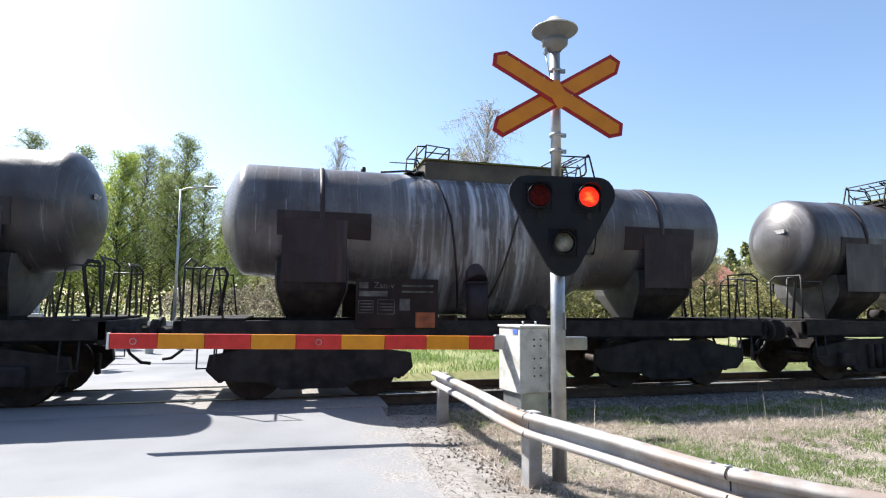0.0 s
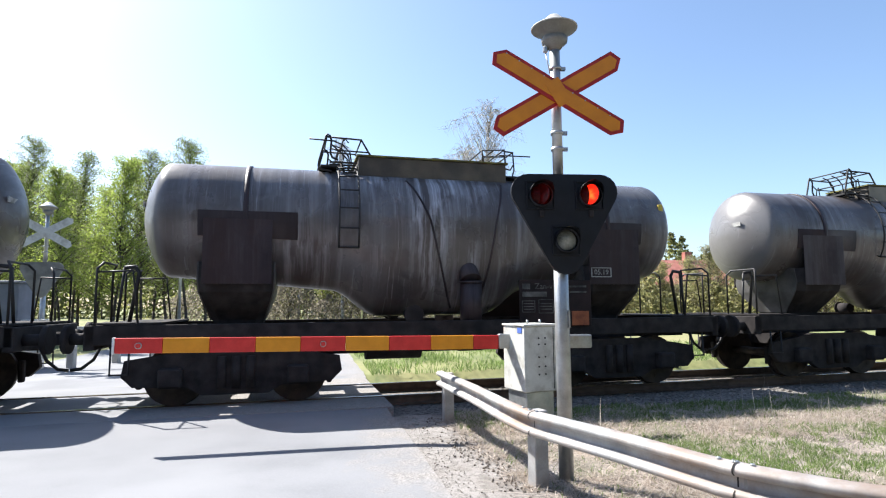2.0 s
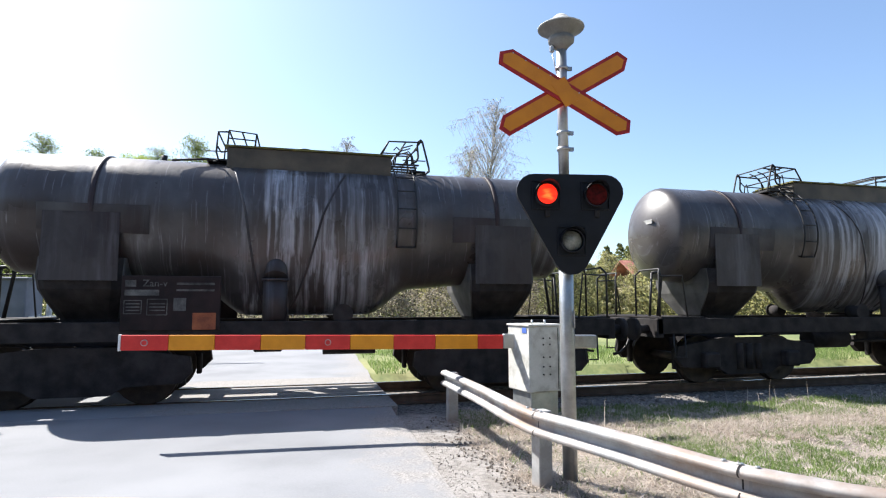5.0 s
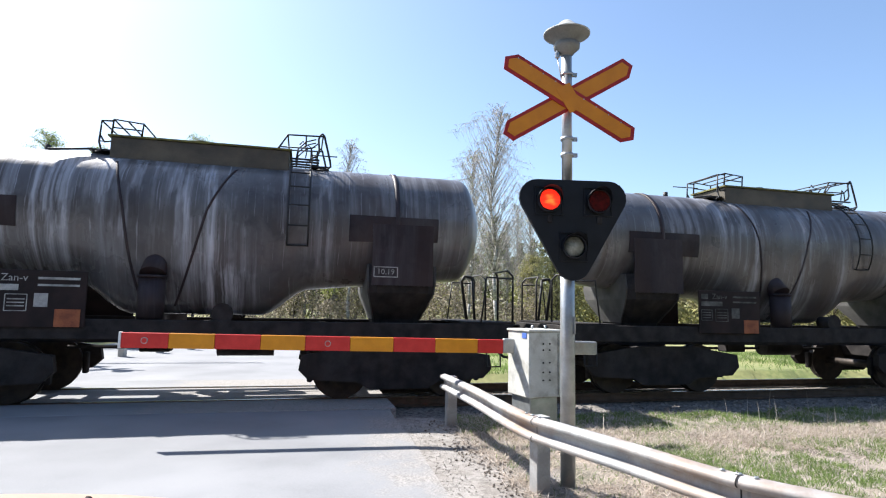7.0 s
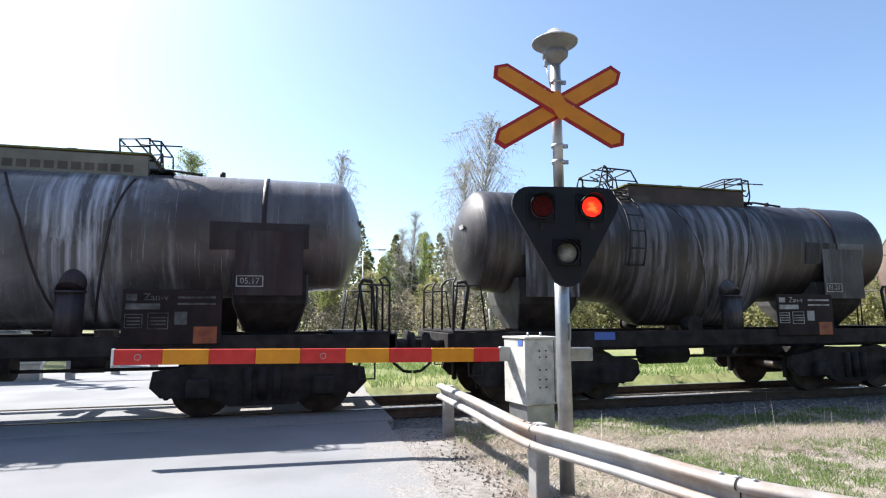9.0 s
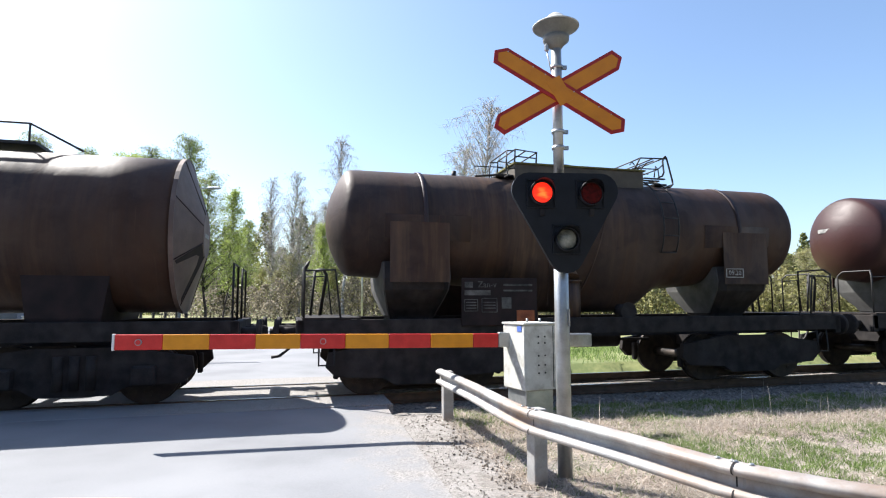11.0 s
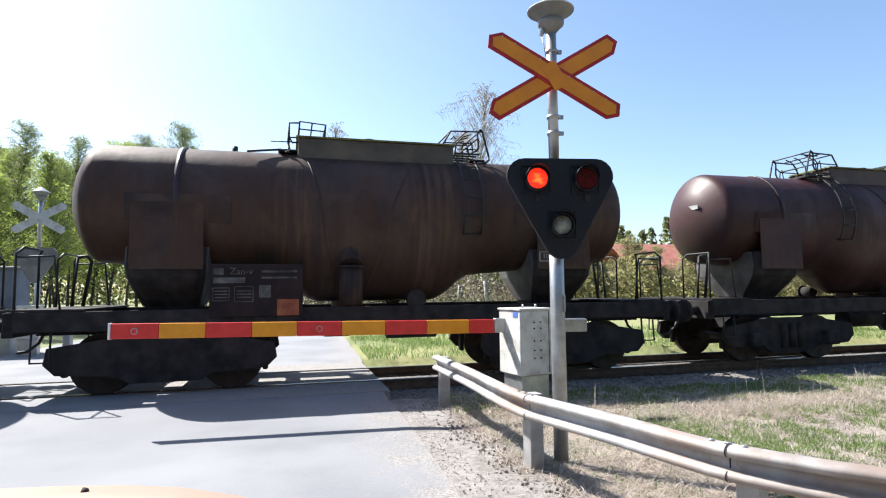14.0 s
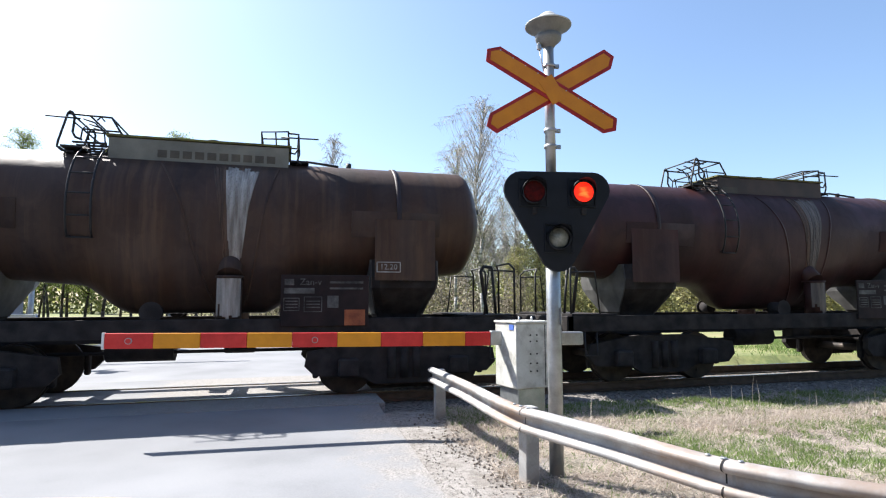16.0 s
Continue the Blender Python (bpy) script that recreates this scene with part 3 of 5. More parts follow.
def build_wagon(paint, box_mat, colour):
    w = thing("tank_wagon", pose(0, 0, 0), colour + " railway tank wagon with sooty underframe and roof box", "tank wagon", "wagons of the passing train")
    part("tank", tank_body(), paint, w, colour + " tank barrel streaked with spills")
    for sx in (-1, 1):
        part("end_label", box(bmesh.new(), (sx * 5.03, -0.25, 3.3), (0.02, 0.34, 0.09)), CHALK, w, "small white end label")
    for x in (-3.35, 3.35):
        part("tank_band", hoop(x, 0.08, R_TANK, proud=0.022), TANK_PATCH, w)
    plate, plate_label = (TANK_PATCH, "dark red-black plate on the tank") if colour == "silver-grey" else (PATCH_GREY, "sooty dark grey plate on the tank") if "grey" in colour else (paint, "sooty " + colour + " plate on the tank")
    # seams that run down in a V to the outlet
    for side in (-1, 1):
        part("slanting_seam", hoop(-0.89, 0.04, R_TANK, side * 40, side * 156, 30, lean=1.38, proud=0.008), plate, w)
        part("slanting_seam", hoop(1.46, 0.04, R_TANK, side * 40, side * 156, 30, lean=-0.81, proud=0.008), plate, w)
    # bearers under both ends: a plate on the barrel, a hanging skirt, a tapering foot and grey cheeks
    for e in (-1, 1):
        for side in (-1, 1):
            part("saddle_plate", hoop(e * 3.3, 1.58, R_TANK, side * 87, side * 110, 8, proud=0.012), plate, w, plate_label)
            sk = prism(bmesh.new(), [(-0.54, 1.93), (0.54, 1.93), (0.54, 3.0), (-0.54, 3.0)], 0.016)
            o = part("saddle_skirt", sk, plate, w, plate_label)
            o.matrix_basis = pose(e * 3.46, side * 1.022 - 0.008, 0)
        rings = []
        for z, hx, hy in ((2.3, 0.59, 0.95), (2.0, 0.59, 1.0), (1.8, 0.575, 0.94), (1.62, 0.52, 0.78), (1.45, 0.46, 0.6), (1.33, 0.42, 0.5), (1.27, 0.41, 0.48)):
            c = 0.12
            rings.append([(sx * (hx - (c if q else 0)), sy * (hy - (0 if q else c)), z) for sx, sy, q in ((-1, -1, 0), (-1, -1, 1), (1, -1, 1), (1, -1, 0), (1, 1, 0), (1, 1, 1), (-1, 1, 1), (-1, 1, 0))])
        o = part("bearer", loft(bmesh.new(), rings, smooth=False), UNDER, w)
        o.matrix_basis = pose(e * 3.48, 0, 0)
        # end faces in a paler grey than the bearer, to strengthen sunlight there
        for d in (-1, 1):
            ck = loft(bmesh.new(), [[(d * (hx + 0.002), -hy, z), (d * (hx + 0.026), -hy, z), (d * (hx + 0.026), hy, z), (d * (hx + 0.002), hy, z)] for z, hx, hy in ((2.3, 0.59, 0.83), (2.0, 0.59, 0.88), (1.8, 0.575, 0.82), (1.62, 0.52, 0.66), (1.45, 0.46, 0.48), (1.33, 0.42, 0.38))], smooth=False)
            o = part("bearer_cheek", ck, WING, w, "end plate of the bearer, in a paler grey that lifts the sun on it")
            o.matrix_basis = pose(e * 3.48, 0, 0)
    # outlet pipes and valves between the bearers
    for s in (-1, 1):
        bm = rod(bmesh.new(), (0.55, s * 0.97, 1.22), (0.55, s * 0.97, 1.95), 0.2, 18)
        rod(bm, (0.55, s * 0.97, 1.95), (0.55, s * 0.97, 1.985), 0.225, 18)
        rod(bm, (0.55, s * 0.97, 1.985), (0.55, s * 0.6, 2.42), 0.2, 18, 0.15)
        part("outlet_pipe", bm, plate, w)
        bm = rod(bmesh.new(), (-0.55, s * 0.9, 1.4), (-0.55, s * 1.2, 1.4), 0.13, 14)
        rod(bm, (-0.55, s * 1.2, 1.4), (-0.55, s * 1.22, 1.4), 0.17, 14)
        part("valve", bm, UNDER, w)
    # roof box
    bm = box(bmesh.new(), (0, 0, 4.05), (2.88, 1.06, 0.5), bev=0.015)
    bx = part("dome_box", bm, box_mat, w, "rust-brown rectangular roof box")
    part("lid_rim", box(bmesh.new(), (0, 0, 4.315), (2.96, 1.12, 0.03)), MOSS, bx, "moss-stained yellowish rim")
    bm = rod(bmesh.new(), (-0.45, 0, 4.33), (-0.45, 0, 4.43), 0.07, 12)
    part("vent_cap", bm, BAR, bx)
    bm = rod(bmesh.new(), (0.12, 0, 4.33), (0.12, 0, 4.44), 0.02, 8)
    rod(bm, (0.12, 0, 4.44), (0.12, 0, 4.46), 0.13, 14)
    part("hand_wheel", bm, BAR, bx)
    bm = box(bmesh.new(), (-1.15, -0.533, 4.0), (0.42, 0.006, 0.15))
    part("notice_plate", bm, BOX_PAINT, bx)
    build_cage(w)
    build_small_rail(w)
    for y in (-0.35, 0.35):
        part("roof_pipe", tube(bmesh.new(), [(1.5, y, 4.02), (1.75, y * 1.3, 4.08), (2.3, y * 1.8, 3.98)], 0.022), BAR, w)
    for side in (1, -1):
        build_ladder(w, -1.65, side)
        stencil_panel(w, 2.07, side)
    rodm = rod(bmesh.new(), (2.55, 0, 4.05), (2.55, 0, 4.2), 0.05, 8)
    part("vent", rodm, BAR, w)
    # underframe
    for y in (-1.2, 1.2):
        part("solebar", box(bmesh.new(), (0, y, 1.14), (11.1, 0.1, 0.3), bev=0.01), UNDER, w)
    for x in (-5.5, 5.5):
        part("headstock", box(bmesh.new(), (x, 0, 1.1), (0.14, 2.5, 0.36), bev=0.01), UNDER, w)
    part("centre_sill", box(bmesh.new(), (0, 0, 1.05), (11.0, 0.5, 0.34)), UNDER, w)
    for x in (-4.4, -2.2, 0, 2.2, 4.4):
        part("cross_bearer", box(bmesh.new(), (x, 0, 1.12), (0.12, 2.4, 0.22)), UNDER, w)
    for x in (-5.0, 5.0):
        part("end_platform", box(bmesh.new(), (x, 0, 1.31), (0.95, 2.5, 0.03)), UNDER, w)
    part("air_tank", rod(bmesh.new(), (-1.3, -0.5, 0.8), (-0.3, -0.5, 0.8), 0.2, 16), UNDER, w)
    part("brake_cylinder", box(bmesh.new(), (0.7, -0.3, 0.82), (0.5, 0.3, 0.25), bev=0.02), UNDER, w)
    part("brake_rod", tube(bmesh.new(), [(-2.2, -0.6, 0.75), (2.2, -0.6, 0.75)], 0.03), UNDER, w)
    for sx in (-1, 1):
        for sy in (-1, 1):
            bm = rod(bmesh.new(), (sx * 5.55, sy * 0.92, 1.08), (sx * 5.86, sy * 0.92, 1.08), 0.09, 12)
            rod(bm, (sx * 5.84, sy * 0.92, 1.08), (sx * 5.92, sy * 0.92, 1.08), 0.22, 18)
            part("buffer", bm, UNDER, w)
            bm = bmesh.new()
            tube(bm, [(sx * 5.45, sy * 1.18, 1.28), (sx * 5.45, sy * 1.18, 2.15), (sx * 5.38, sy * 1.1, 2.25), (sx * 5.38, sy * 0.45, 2.25), (sx * 5.45, sy * 0.38, 2.15), (sx * 5.45, sy * 0.38, 1.28)], 0.02)
            tube(bm, [(sx * 5.45, sy * 1.18, 2.1), (sx * 4.95, sy * 1.2, 2.12), (sx * 4.85, sy * 1.2, 1.28)], 0.018)
            part("end_handrail", bm, BAR, w)
            bm = bmesh.new()
            tube(bm, [(sx * 5.2, sy * 1.22, 1.0), (sx * 5.2, sy * 1.25, 0.55), (sx * 4.95, sy * 1.25, 0.55), (sx * 4.95, sy * 1.22, 1.0)], 0.018)
            part("step", bm, BAR, w)
        bm = tube(bmesh.new(), [(sx * 5.12, -0.62, 1.3), (sx * 5.0, -0.62, 2.12), (sx * 5.06, -0.62, 2.22), (sx * 5.22, -0.62, 2.2)], 0.034)
        tube(bm, [(sx * 5.3, -0.62, 1.3), (sx * 5.22, -0.62, 2.2)], 0.026)
        part("brake_lever", bm, BAR, w)
        bm = box(bmesh.new(), (sx * 5.72, 0, 1.05), (0.5, 0.2, 0.22), bev=0.03)
        rod(bm, (sx * 5.9, 0, 1.05), (sx * 6.02, 0, 1.05), 0.06, 8)
        part("coupler", bm, UNDER, w)
        bm = tube(bmesh.new(), [(sx * 5.55, -0.35, 1.0), (sx * 5.68, -0.36, 0.72), (sx * 5.85, -0.37, 0.58), (sx * 6.0, -0.38, 0.56)], 0.028)
        part("brake_hose", bm, BAR, w)
    for x in (-3.42, 3.42):
        build_bogie(w, x)
    return w


def build_dished_wagon():
    """The one wagon with flat cone ends, a pale band and a roof walk."""
    w = thing("tank_wagon", pose(0, 0, 0), "brown tank wagon with sunlit conical end and one pale band", "tank wagon", "wagons of the passing train")
    zc, r = 2.75, 1.34
    part("tank", loft(bmesh.new(), [tank_section(-4.5 + i, r, 0, zc) for i in range(10)]), TANK_BROWN, w, "rust-brown tank barrel")
    for s in (-1, 1):
        bm = bmesh.new()
        rings = []
        for x, rr in ((4.5, r), (4.8, 0.4), (4.812, 0.385)):
            rings.append([(s * x, rr * math.sin(2 * math.pi * i / 40), zc + rr * math.cos(2 * math.pi * i / 40)) for i in range(40)])
        loft(bm, rings, smooth=False)
        cap = part("cone_end", bm, CONE_PAINT, w, "faded rust-pink panelled cone end")
        for i in range(8):
            a = 2 * math.pi * (i + 0.5) / 8
            bm = rod(bmesh.new(), (s * 4.505, (r - 0.02) * math.sin(a), zc + (r - 0.02) * math.cos(a)), (s * 4.8, 0.4 * math.sin(a), zc + 0.4 * math.cos(a)), 0.011, 6)
            part("seam", bm, SADDLE, cap)
        # one panel of the cone is nearly black
        a0, a1 = 2 * math.pi * 2.53 / 8, 2 * math.pi * 3.45 / 8
        pts = [(4.525, (r - 0.07)), (4.795, 0.44)]
        bm = loft(bmesh.new(), [[(s * (x + o), rr * math.sin(-a), zc + rr * math.cos(a)) for (x, rr), a in ((pts[0], a0), (pts[0], a1), (pts[1], a1), (pts[1], a0))] for o in (-0.06, 0.005)], smooth=False)
        part("soot_panel", bm, SADDLE, cap, "one panel much darker than the others")
        part("end_label", box(bmesh.new(), (s * 4.815, 0.0, zc), (0.01, 0.4, 0.07)), CHALK, cap, "small white end label")
        part("tank_rim", loft(bmesh.new(), [tank_section(s * x, q, 0, zc) for x, q in ((4.44, r + 0.002), (4.44, r + 0.02), (4.51, r + 0.02), (4.51, r - 0.004))], caps=False, smooth=False), CONE_PAINT, w)
    part("pale_band", loft(bmesh.new(), [tank_section(-0.6, r + 0.015, 0, zc), tank_section(0.55, r + 0.015, 0, zc)], caps=False), STREAK_PALE, w, "pale grey stained band round the tank")
    bm = bmesh.new()
    box(bm, (0, 0, zc + r + 0.1), (4.4, 0.7, 0.05))
    for x in (-2.1, -0.7, 0.7, 2.1):
        tube(bm, [(x, -0.35, zc + r + 0.1), (x, -0.35, zc + r + 0.42)], 0.018)
    tube(bm, [(-2.9, -0.35, zc + r), (-2.1, -0.35, zc + r + 0.42), (2.1, -0.35, zc + r + 0.42), (2.9, -0.35, zc + r)], 0.018)
    part("roof_walk", bm, BAR, w)
    bm = rod(bmesh.new(), (-1.9, 0, zc + r), (-1.9, 0, zc + r + 0.4), 0.16, 14)
    part("hatch", bm, SADDLE, w)
    for x in (-3.0, 3.0):
        bm = prism(bmesh.new(), [(-0.5, 1.28), (0.5, 1.28), (0.6, 2.0), (-0.6, 2.0)], 2.2)
        o = part("bearer", bm, SADDLE, w)
        o.matrix_basis = pose(x, -1.1, 0)
    for y in (-1.2, 1.2):
        part("solebar", box(bmesh.new(), (0, y, 1.14), (11.0, 0.1, 0.3), bev=0.01), UNDER, w)
    for x in (-5.45, 5.45):
        part("headstock", box(bmesh.new(), (x, 0, 1.1), (0.14, 2.5, 0.36), bev=0.01), UNDER, w)
    part("centre_sill", box(bmesh.new(), (0, 0, 1.05), (10.9, 0.5, 0.34)), UNDER, w)
    part("data_panel", box(bmesh.new(), (-1.1, -1.3, 1.7), (0.75, 0.04, 0.55), bev=0.01), SADDLE, w)
    for sx in (-1, 1):
        for sy in (-1, 1):
            bm = rod(bmesh.new(), (sx * 5.5, sy * 0.92, 1.08), (sx * 5.78, sy * 0.92, 1.08), 0.09, 12)
            rod(bm, (sx * 5.76, sy * 0.92, 1.08), (sx * 5.84, sy * 0.92, 1.08), 0.22, 18)
            part("buffer", bm, UNDER, w)
            bm = tube(bmesh.new(), [(sx * 5.4, sy * 1.18, 1.28), (sx * 5.4, sy * 1.18, 2.2), (sx * 5.4, sy * 0.4, 2.2), (sx * 5.4, sy * 0.4, 1.28)], 0.02)
            part("end_handrail", bm, BAR, w)
        bm = box(bmesh.new(), (sx * 5.65, 0, 1.05), (0.5, 0.2, 0.22), bev=0.03)
        part("coupler", bm, UNDER, w)
    for x in (-3.2, 3.2):
        build_bogie(w, x)
    return w


def spill_runs(parent, s, seed):
    """Dried spill below the roof box: many thin runs that draw together towards the outlet."""
    rng = random.Random(seed)
    for mat, count, spread, label in ((SPILL_DIM, 26, 0.5, "dull brown edge of the dried spill"), (STREAK_PALE if seed in (15, 16) else SPILL_MID, 18, 0.34, "pale dried spill below the roof box")):
        bm = bmesh.new()
        for i in range(count):
            u = -1 + 2 * (i + rng.random()) / count
            x0 = (0.74 if count < 20 else 0.6) + spread * u
            wd = rng.uniform(0.03, 0.075) * (1 if count < 20 else 0.75)
            end = 150 - 46 * abs(u) * rng.uniform(0.4, 1.2)
            t = hoop(x0, wd, R_TANK, s * -rng.uniform(40, 48), s * -end, 14, lean=-(x0 - 0.56) * 1.1, w1=wd * 0.35, proud=0.006 + 0.002 * rng.random() + (0.003 if count < 20 else 0))
            join(bm, t)
        if count < 20:
            for i in range(9):
                a0, a1 = radians(-64 + 14 * i), radians(-64 + 14 * (i + 1))
                z1 = 1.26 + 0.05 * abs(i - 4) * rng.uniform(0.3, 1.8)
                join(bm, loft(bmesh.new(), [[(0.55 + q * math.sin(a), -s * (0.97 + q * math.cos(a)), z) for q, a in ((0.201, a0), (0.206, a0), (0.206, a1), (0.201, a1))] for z in (1.94, z1)], smooth=False))
        o = part("spill_mark", bm, mat, parent, label)
        o["kind"] = "stuff"


def name_band(parent, side):
    """Pale band on the roof box with an operator's name drawn as plain bars."""
    bm = box(bmesh.new(), (0, 0, 0), (2.86, 0.006, 0.46))
    p = part("name_band", bm, NAME_BAND, parent, "pale olive band with darker plain letter bars")
    p.matrix_basis = pose(0, side * -0.537, 4.05, 0, 0, 0 if side > 0 else 180)
    for i in range(10):
        part("letter_bar", box(bmesh.new(), (-0.62 + i * 0.195, -0.005, 0.0), (0.145, 0.004, 0.13)), BOX_PAINT, p)


# paint, turned end for end, date, in the train's order
CONSIST = [
    ("grey", 0, ""), ("grey", 0, ""), ("silver", 1, ""), ("grey", 0, "05.18"), ("silver", 0, "05.19"), ("silver", 0, "12.17"),
    ("silver", 0, "10.15"), ("grey", 1, ""), ("grey", 0, "11.18"), ("silver", 1, "10.19"), ("silver", 1, "10.19"), ("silver", 0, "05.17"),
    ("soot", 0, "01.20"), ("dished", 0, ""), ("brown", 1, "09.20"), ("maroon", 1, "12.19"), ("brown", 0, "10.19"), ("brown", 1, "10.19"),
    ("maroon", 0, "10.19"), ("brown", 0, "12.20"), ("maroon", 0, ""), ("brown", 0, "")]
FIRST = -3
TRAIN = []


def build_train():
    made = {}
    for i, (kind_, turned, date) in enumerate(CONSIST):
        k = FIRST + i
        if k < 10:
            centre = GAP0 + LONG * (k + 0.5)
        elif k == 10:
            centre = GAP0 + LONG * 10 + EXTRA / 2
        else:
            centre = GAP0 + LONG * (k - 0.5) + EXTRA
        spot = TRACK @ pose(centre, 0, 0, 0, 0, 180 if turned else 0)
        if kind_ == "dished":
            w = build_dished_wagon()
            w.matrix_basis = spot
        elif kind_ in made:
            w = copy_thing(made[kind_], spot)
        else:
            w = build_wagon(*{"silver": (TANK_SILVER, BOX_PAINT, "silver-grey"), "grey": (TANK_GREY, BOX_PAINT, "dark grey"), "soot": (TANK_SOOT, BOX_BROWN, "soot-black"),
                              "maroon": (TANK_MAROON, BOX_BROWN, "maroon"), "brown": (TANK_BROWN, BOX_PAINT, "dark brown")}[kind_])
            made[kind_] = w
            w.matrix_basis = spot
        TRAIN.append((w, centre, turned, date))
    for i, (w, centre, turned, date) in enumerate(TRAIN):
        s = -1 if turned else 1
        if date:
            date_plate(w, s * 3.16, s, date)
        k = FIRST + i
        if k in (1, 15):
            part("yellow_marker", box(bmesh.new(), (s * 4.6, s * -0.92, 3.45), (0.1, 0.06, 0.2), bev=0.01), MARK_YELLOW, w, "small yellow end marker")
        if k in (6, 9):
            for p in w.children:
                if p.name.startswith("data_panel"):
                    for o in p.children:
                        if o.material_slots and o.material_slots[0].material == DIRTY:
                            o.material_slots[0].link = "OBJECT"
                            o.material_slots[0].material = CHALK
        if k == 9:
            part("blue_plate", box(bmesh.new(), (s * -2.55, s * -1.256, 1.2), (0.42, 0.012, 0.14)), BLUE, w, "small blue plate on the frame")
        if k in (2, 3, 8, 16):
            name_band(w, s)
        if k in (12, 13, 15, 16, 17):
            spill_runs(w, s, k)


build_train()

# ---- crossing signal, boom, cabinet, guardrail ----


def crossbuck(parent, z, y, back=False):
    cb = new("crossbuck")
    cb.parent = parent
    cb.matrix_basis = pose(-0.006, y, z)
    for k, a in enumerate((30.7, -30.7)):
        for name, hl, hw, d, mat in (("arm_border", 0.735, 0.1, 0.012, SIGN_RED), ("arm_face", 0.69, 0.067, 0.004, SIGN_YELLOW)):
            o = [(-hl + 0.5 * hw, -hw), (hl - 0.95 * hw, -hw), (hl, -hw * 0.1), (hl - 0.5 * hw, hw), (-hl + 0.95 * hw, hw), (-hl, hw * 0.1)]
            bm = prism(bmesh.new(), o, d)
            mm = (CABINET if back else mat)
            ob = part(name, bm, mm, cb, "" if back else ("red border" if name == "arm_border" else "amber reflective face"))
            yy = (-0.02 * (1 - k)) - (0.006 if name == "arm_face" else 0)
            ob.matrix_basis = pose(0, yy, 0, 0, a, 0)
    if not back:
        mid = prism(bmesh.new(), [(-0.075, -0.133), (0.075, -0.133), (0.075, 0.133), (-0.075, 0.133)], 0.003)
        ob = part("centre_face", mid, SIGN_YELLOW, cb, "amber face where the arms cross")
        ob.matrix_basis = pose(0, -0.029, 0, 0, -30.7, 0)
        for sx in (-1, 1):
            for i in range(4):
                rv = part("rivet", rod(bmesh.new(), (0, 0, 0), (0, -0.004, 0), 0.007, 6), GALV, cb)
                u = 0.16 + 0.14 * i
                rv.matrix_basis = pose(sx * u * math.cos(radians(30.7)), -0.027, -sx * u * math.sin(radians(30.7)) + 0.075)
    return cb


GLOW_DISCS = []


def signal_head(parent, z, y, lit=True):
    hd = new("signal_head")
    hd.parent = parent
    hd.matrix_basis = pose(0.018, y, z)
    tri = []
    r = 0.165
    for cx, cz, a0, a1 in ((-0.345, 0.245, 205, 90), (0.345, 0.245, 90, -25), (0.0, -0.37, -28, -152)):
        for i in range(7):
            a = radians(a0 + (a1 - a0) * i / 6)
            tri.append((cx + r * math.cos(a), cz + r * math.sin(a)))
    bm = prism(bmesh.new(), tri, 0.05)
    part("backboard", bm, SIGNAL_BLACK if lit else BELL_GREY, hd, "black rounded triangular backboard" if lit else "plain grey back of the signal")
    for x in (-0.235, 0.235):
        part("bracket", box(bmesh.new(), (x + 0.01, -0.012, 0.035), (0.045, 0.025, 0.07), bev=0.006), UNDER, hd)
    for x, zz, kind_ in ((-0.235, 0.21, "red"), (0.235, 0.21, "red"), (0.0, -0.22, "clear")):
        lamp = new("lamp")
        lamp.parent = hd
        lamp.matrix_basis = pose(x, 0, zz)
        bm = bmesh.new()
        for cx, cz, w, h in ((0, 0.13, 0.27, 0.012), (0, -0.13, 0.27, 0.012), (-0.13, 0, 0.012, 0.26), (0.13, 0, 0.012, 0.26)):
            box(bm, (cx, -0.008, cz), (w, 0.016, h))
        part("door_edge", bm, SIGNAL_BLACK, lamp)
        bm = bmesh.new()
        rings = []
        for rr, yy in ((0.112, -0.005), (0.112, -0.055), (0.102, -0.055), (0.102, -0.012)):
            rings.append([(rr * math.cos(a * math.pi / 14), yy, rr * math.sin(a * math.pi / 14)) for a in range(28)])
        loft(bm, rings, caps=False)
        part("bezel", bm, SIGNAL_BLACK, lamp)
        bm = bmesh.new()
        rings = []
        for f in (1.0, 0.85, 0.6, 0.3, 0.05):
            rings.append([(0.101 * f * math.cos(a * math.pi / 14), -0.012 - 0.03 * (1 - f * f), 0.101 * f * math.sin(a * math.pi / 14)) for a in range(28)])
        loft(bm, rings, caps=True)
        part("lens", bm, LENS_RED if kind_ == "red" else LENS_CLEAR, lamp, "dark red lens" if kind_ == "red" else "clear white lens", smooth=True)
        bm = bmesh.new()
        rings = []
        for yy in (-0.0, -0.16):
            rings.append([((0.118 + 0.0) * math.cos(radians(-15 + a * 7.5)), yy * (0.35 + 0.65 * max(0, math.sin(radians(-15 + a * 7.5)))), 0.118 * math.sin(radians(-15 + a * 7.5))) for a in range(29)])
        loft(bm, rings, caps=False, closed=False)
        part("hood", bm, SIGNAL_BLACK, lamp)
        # added disc before the lens: glowing face for lit, dark back for unlit
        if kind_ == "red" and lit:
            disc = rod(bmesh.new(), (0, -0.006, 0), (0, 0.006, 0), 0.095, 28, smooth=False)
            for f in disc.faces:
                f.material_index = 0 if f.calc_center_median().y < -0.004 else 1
            ref = part("lamp_reflector", disc, [LAMP_LIT, LENS_RED], lamp, "added turning disc, one side glowing red for the lit lamp")
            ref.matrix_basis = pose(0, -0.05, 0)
            GLOW_DISCS.append(ref)
    return hd


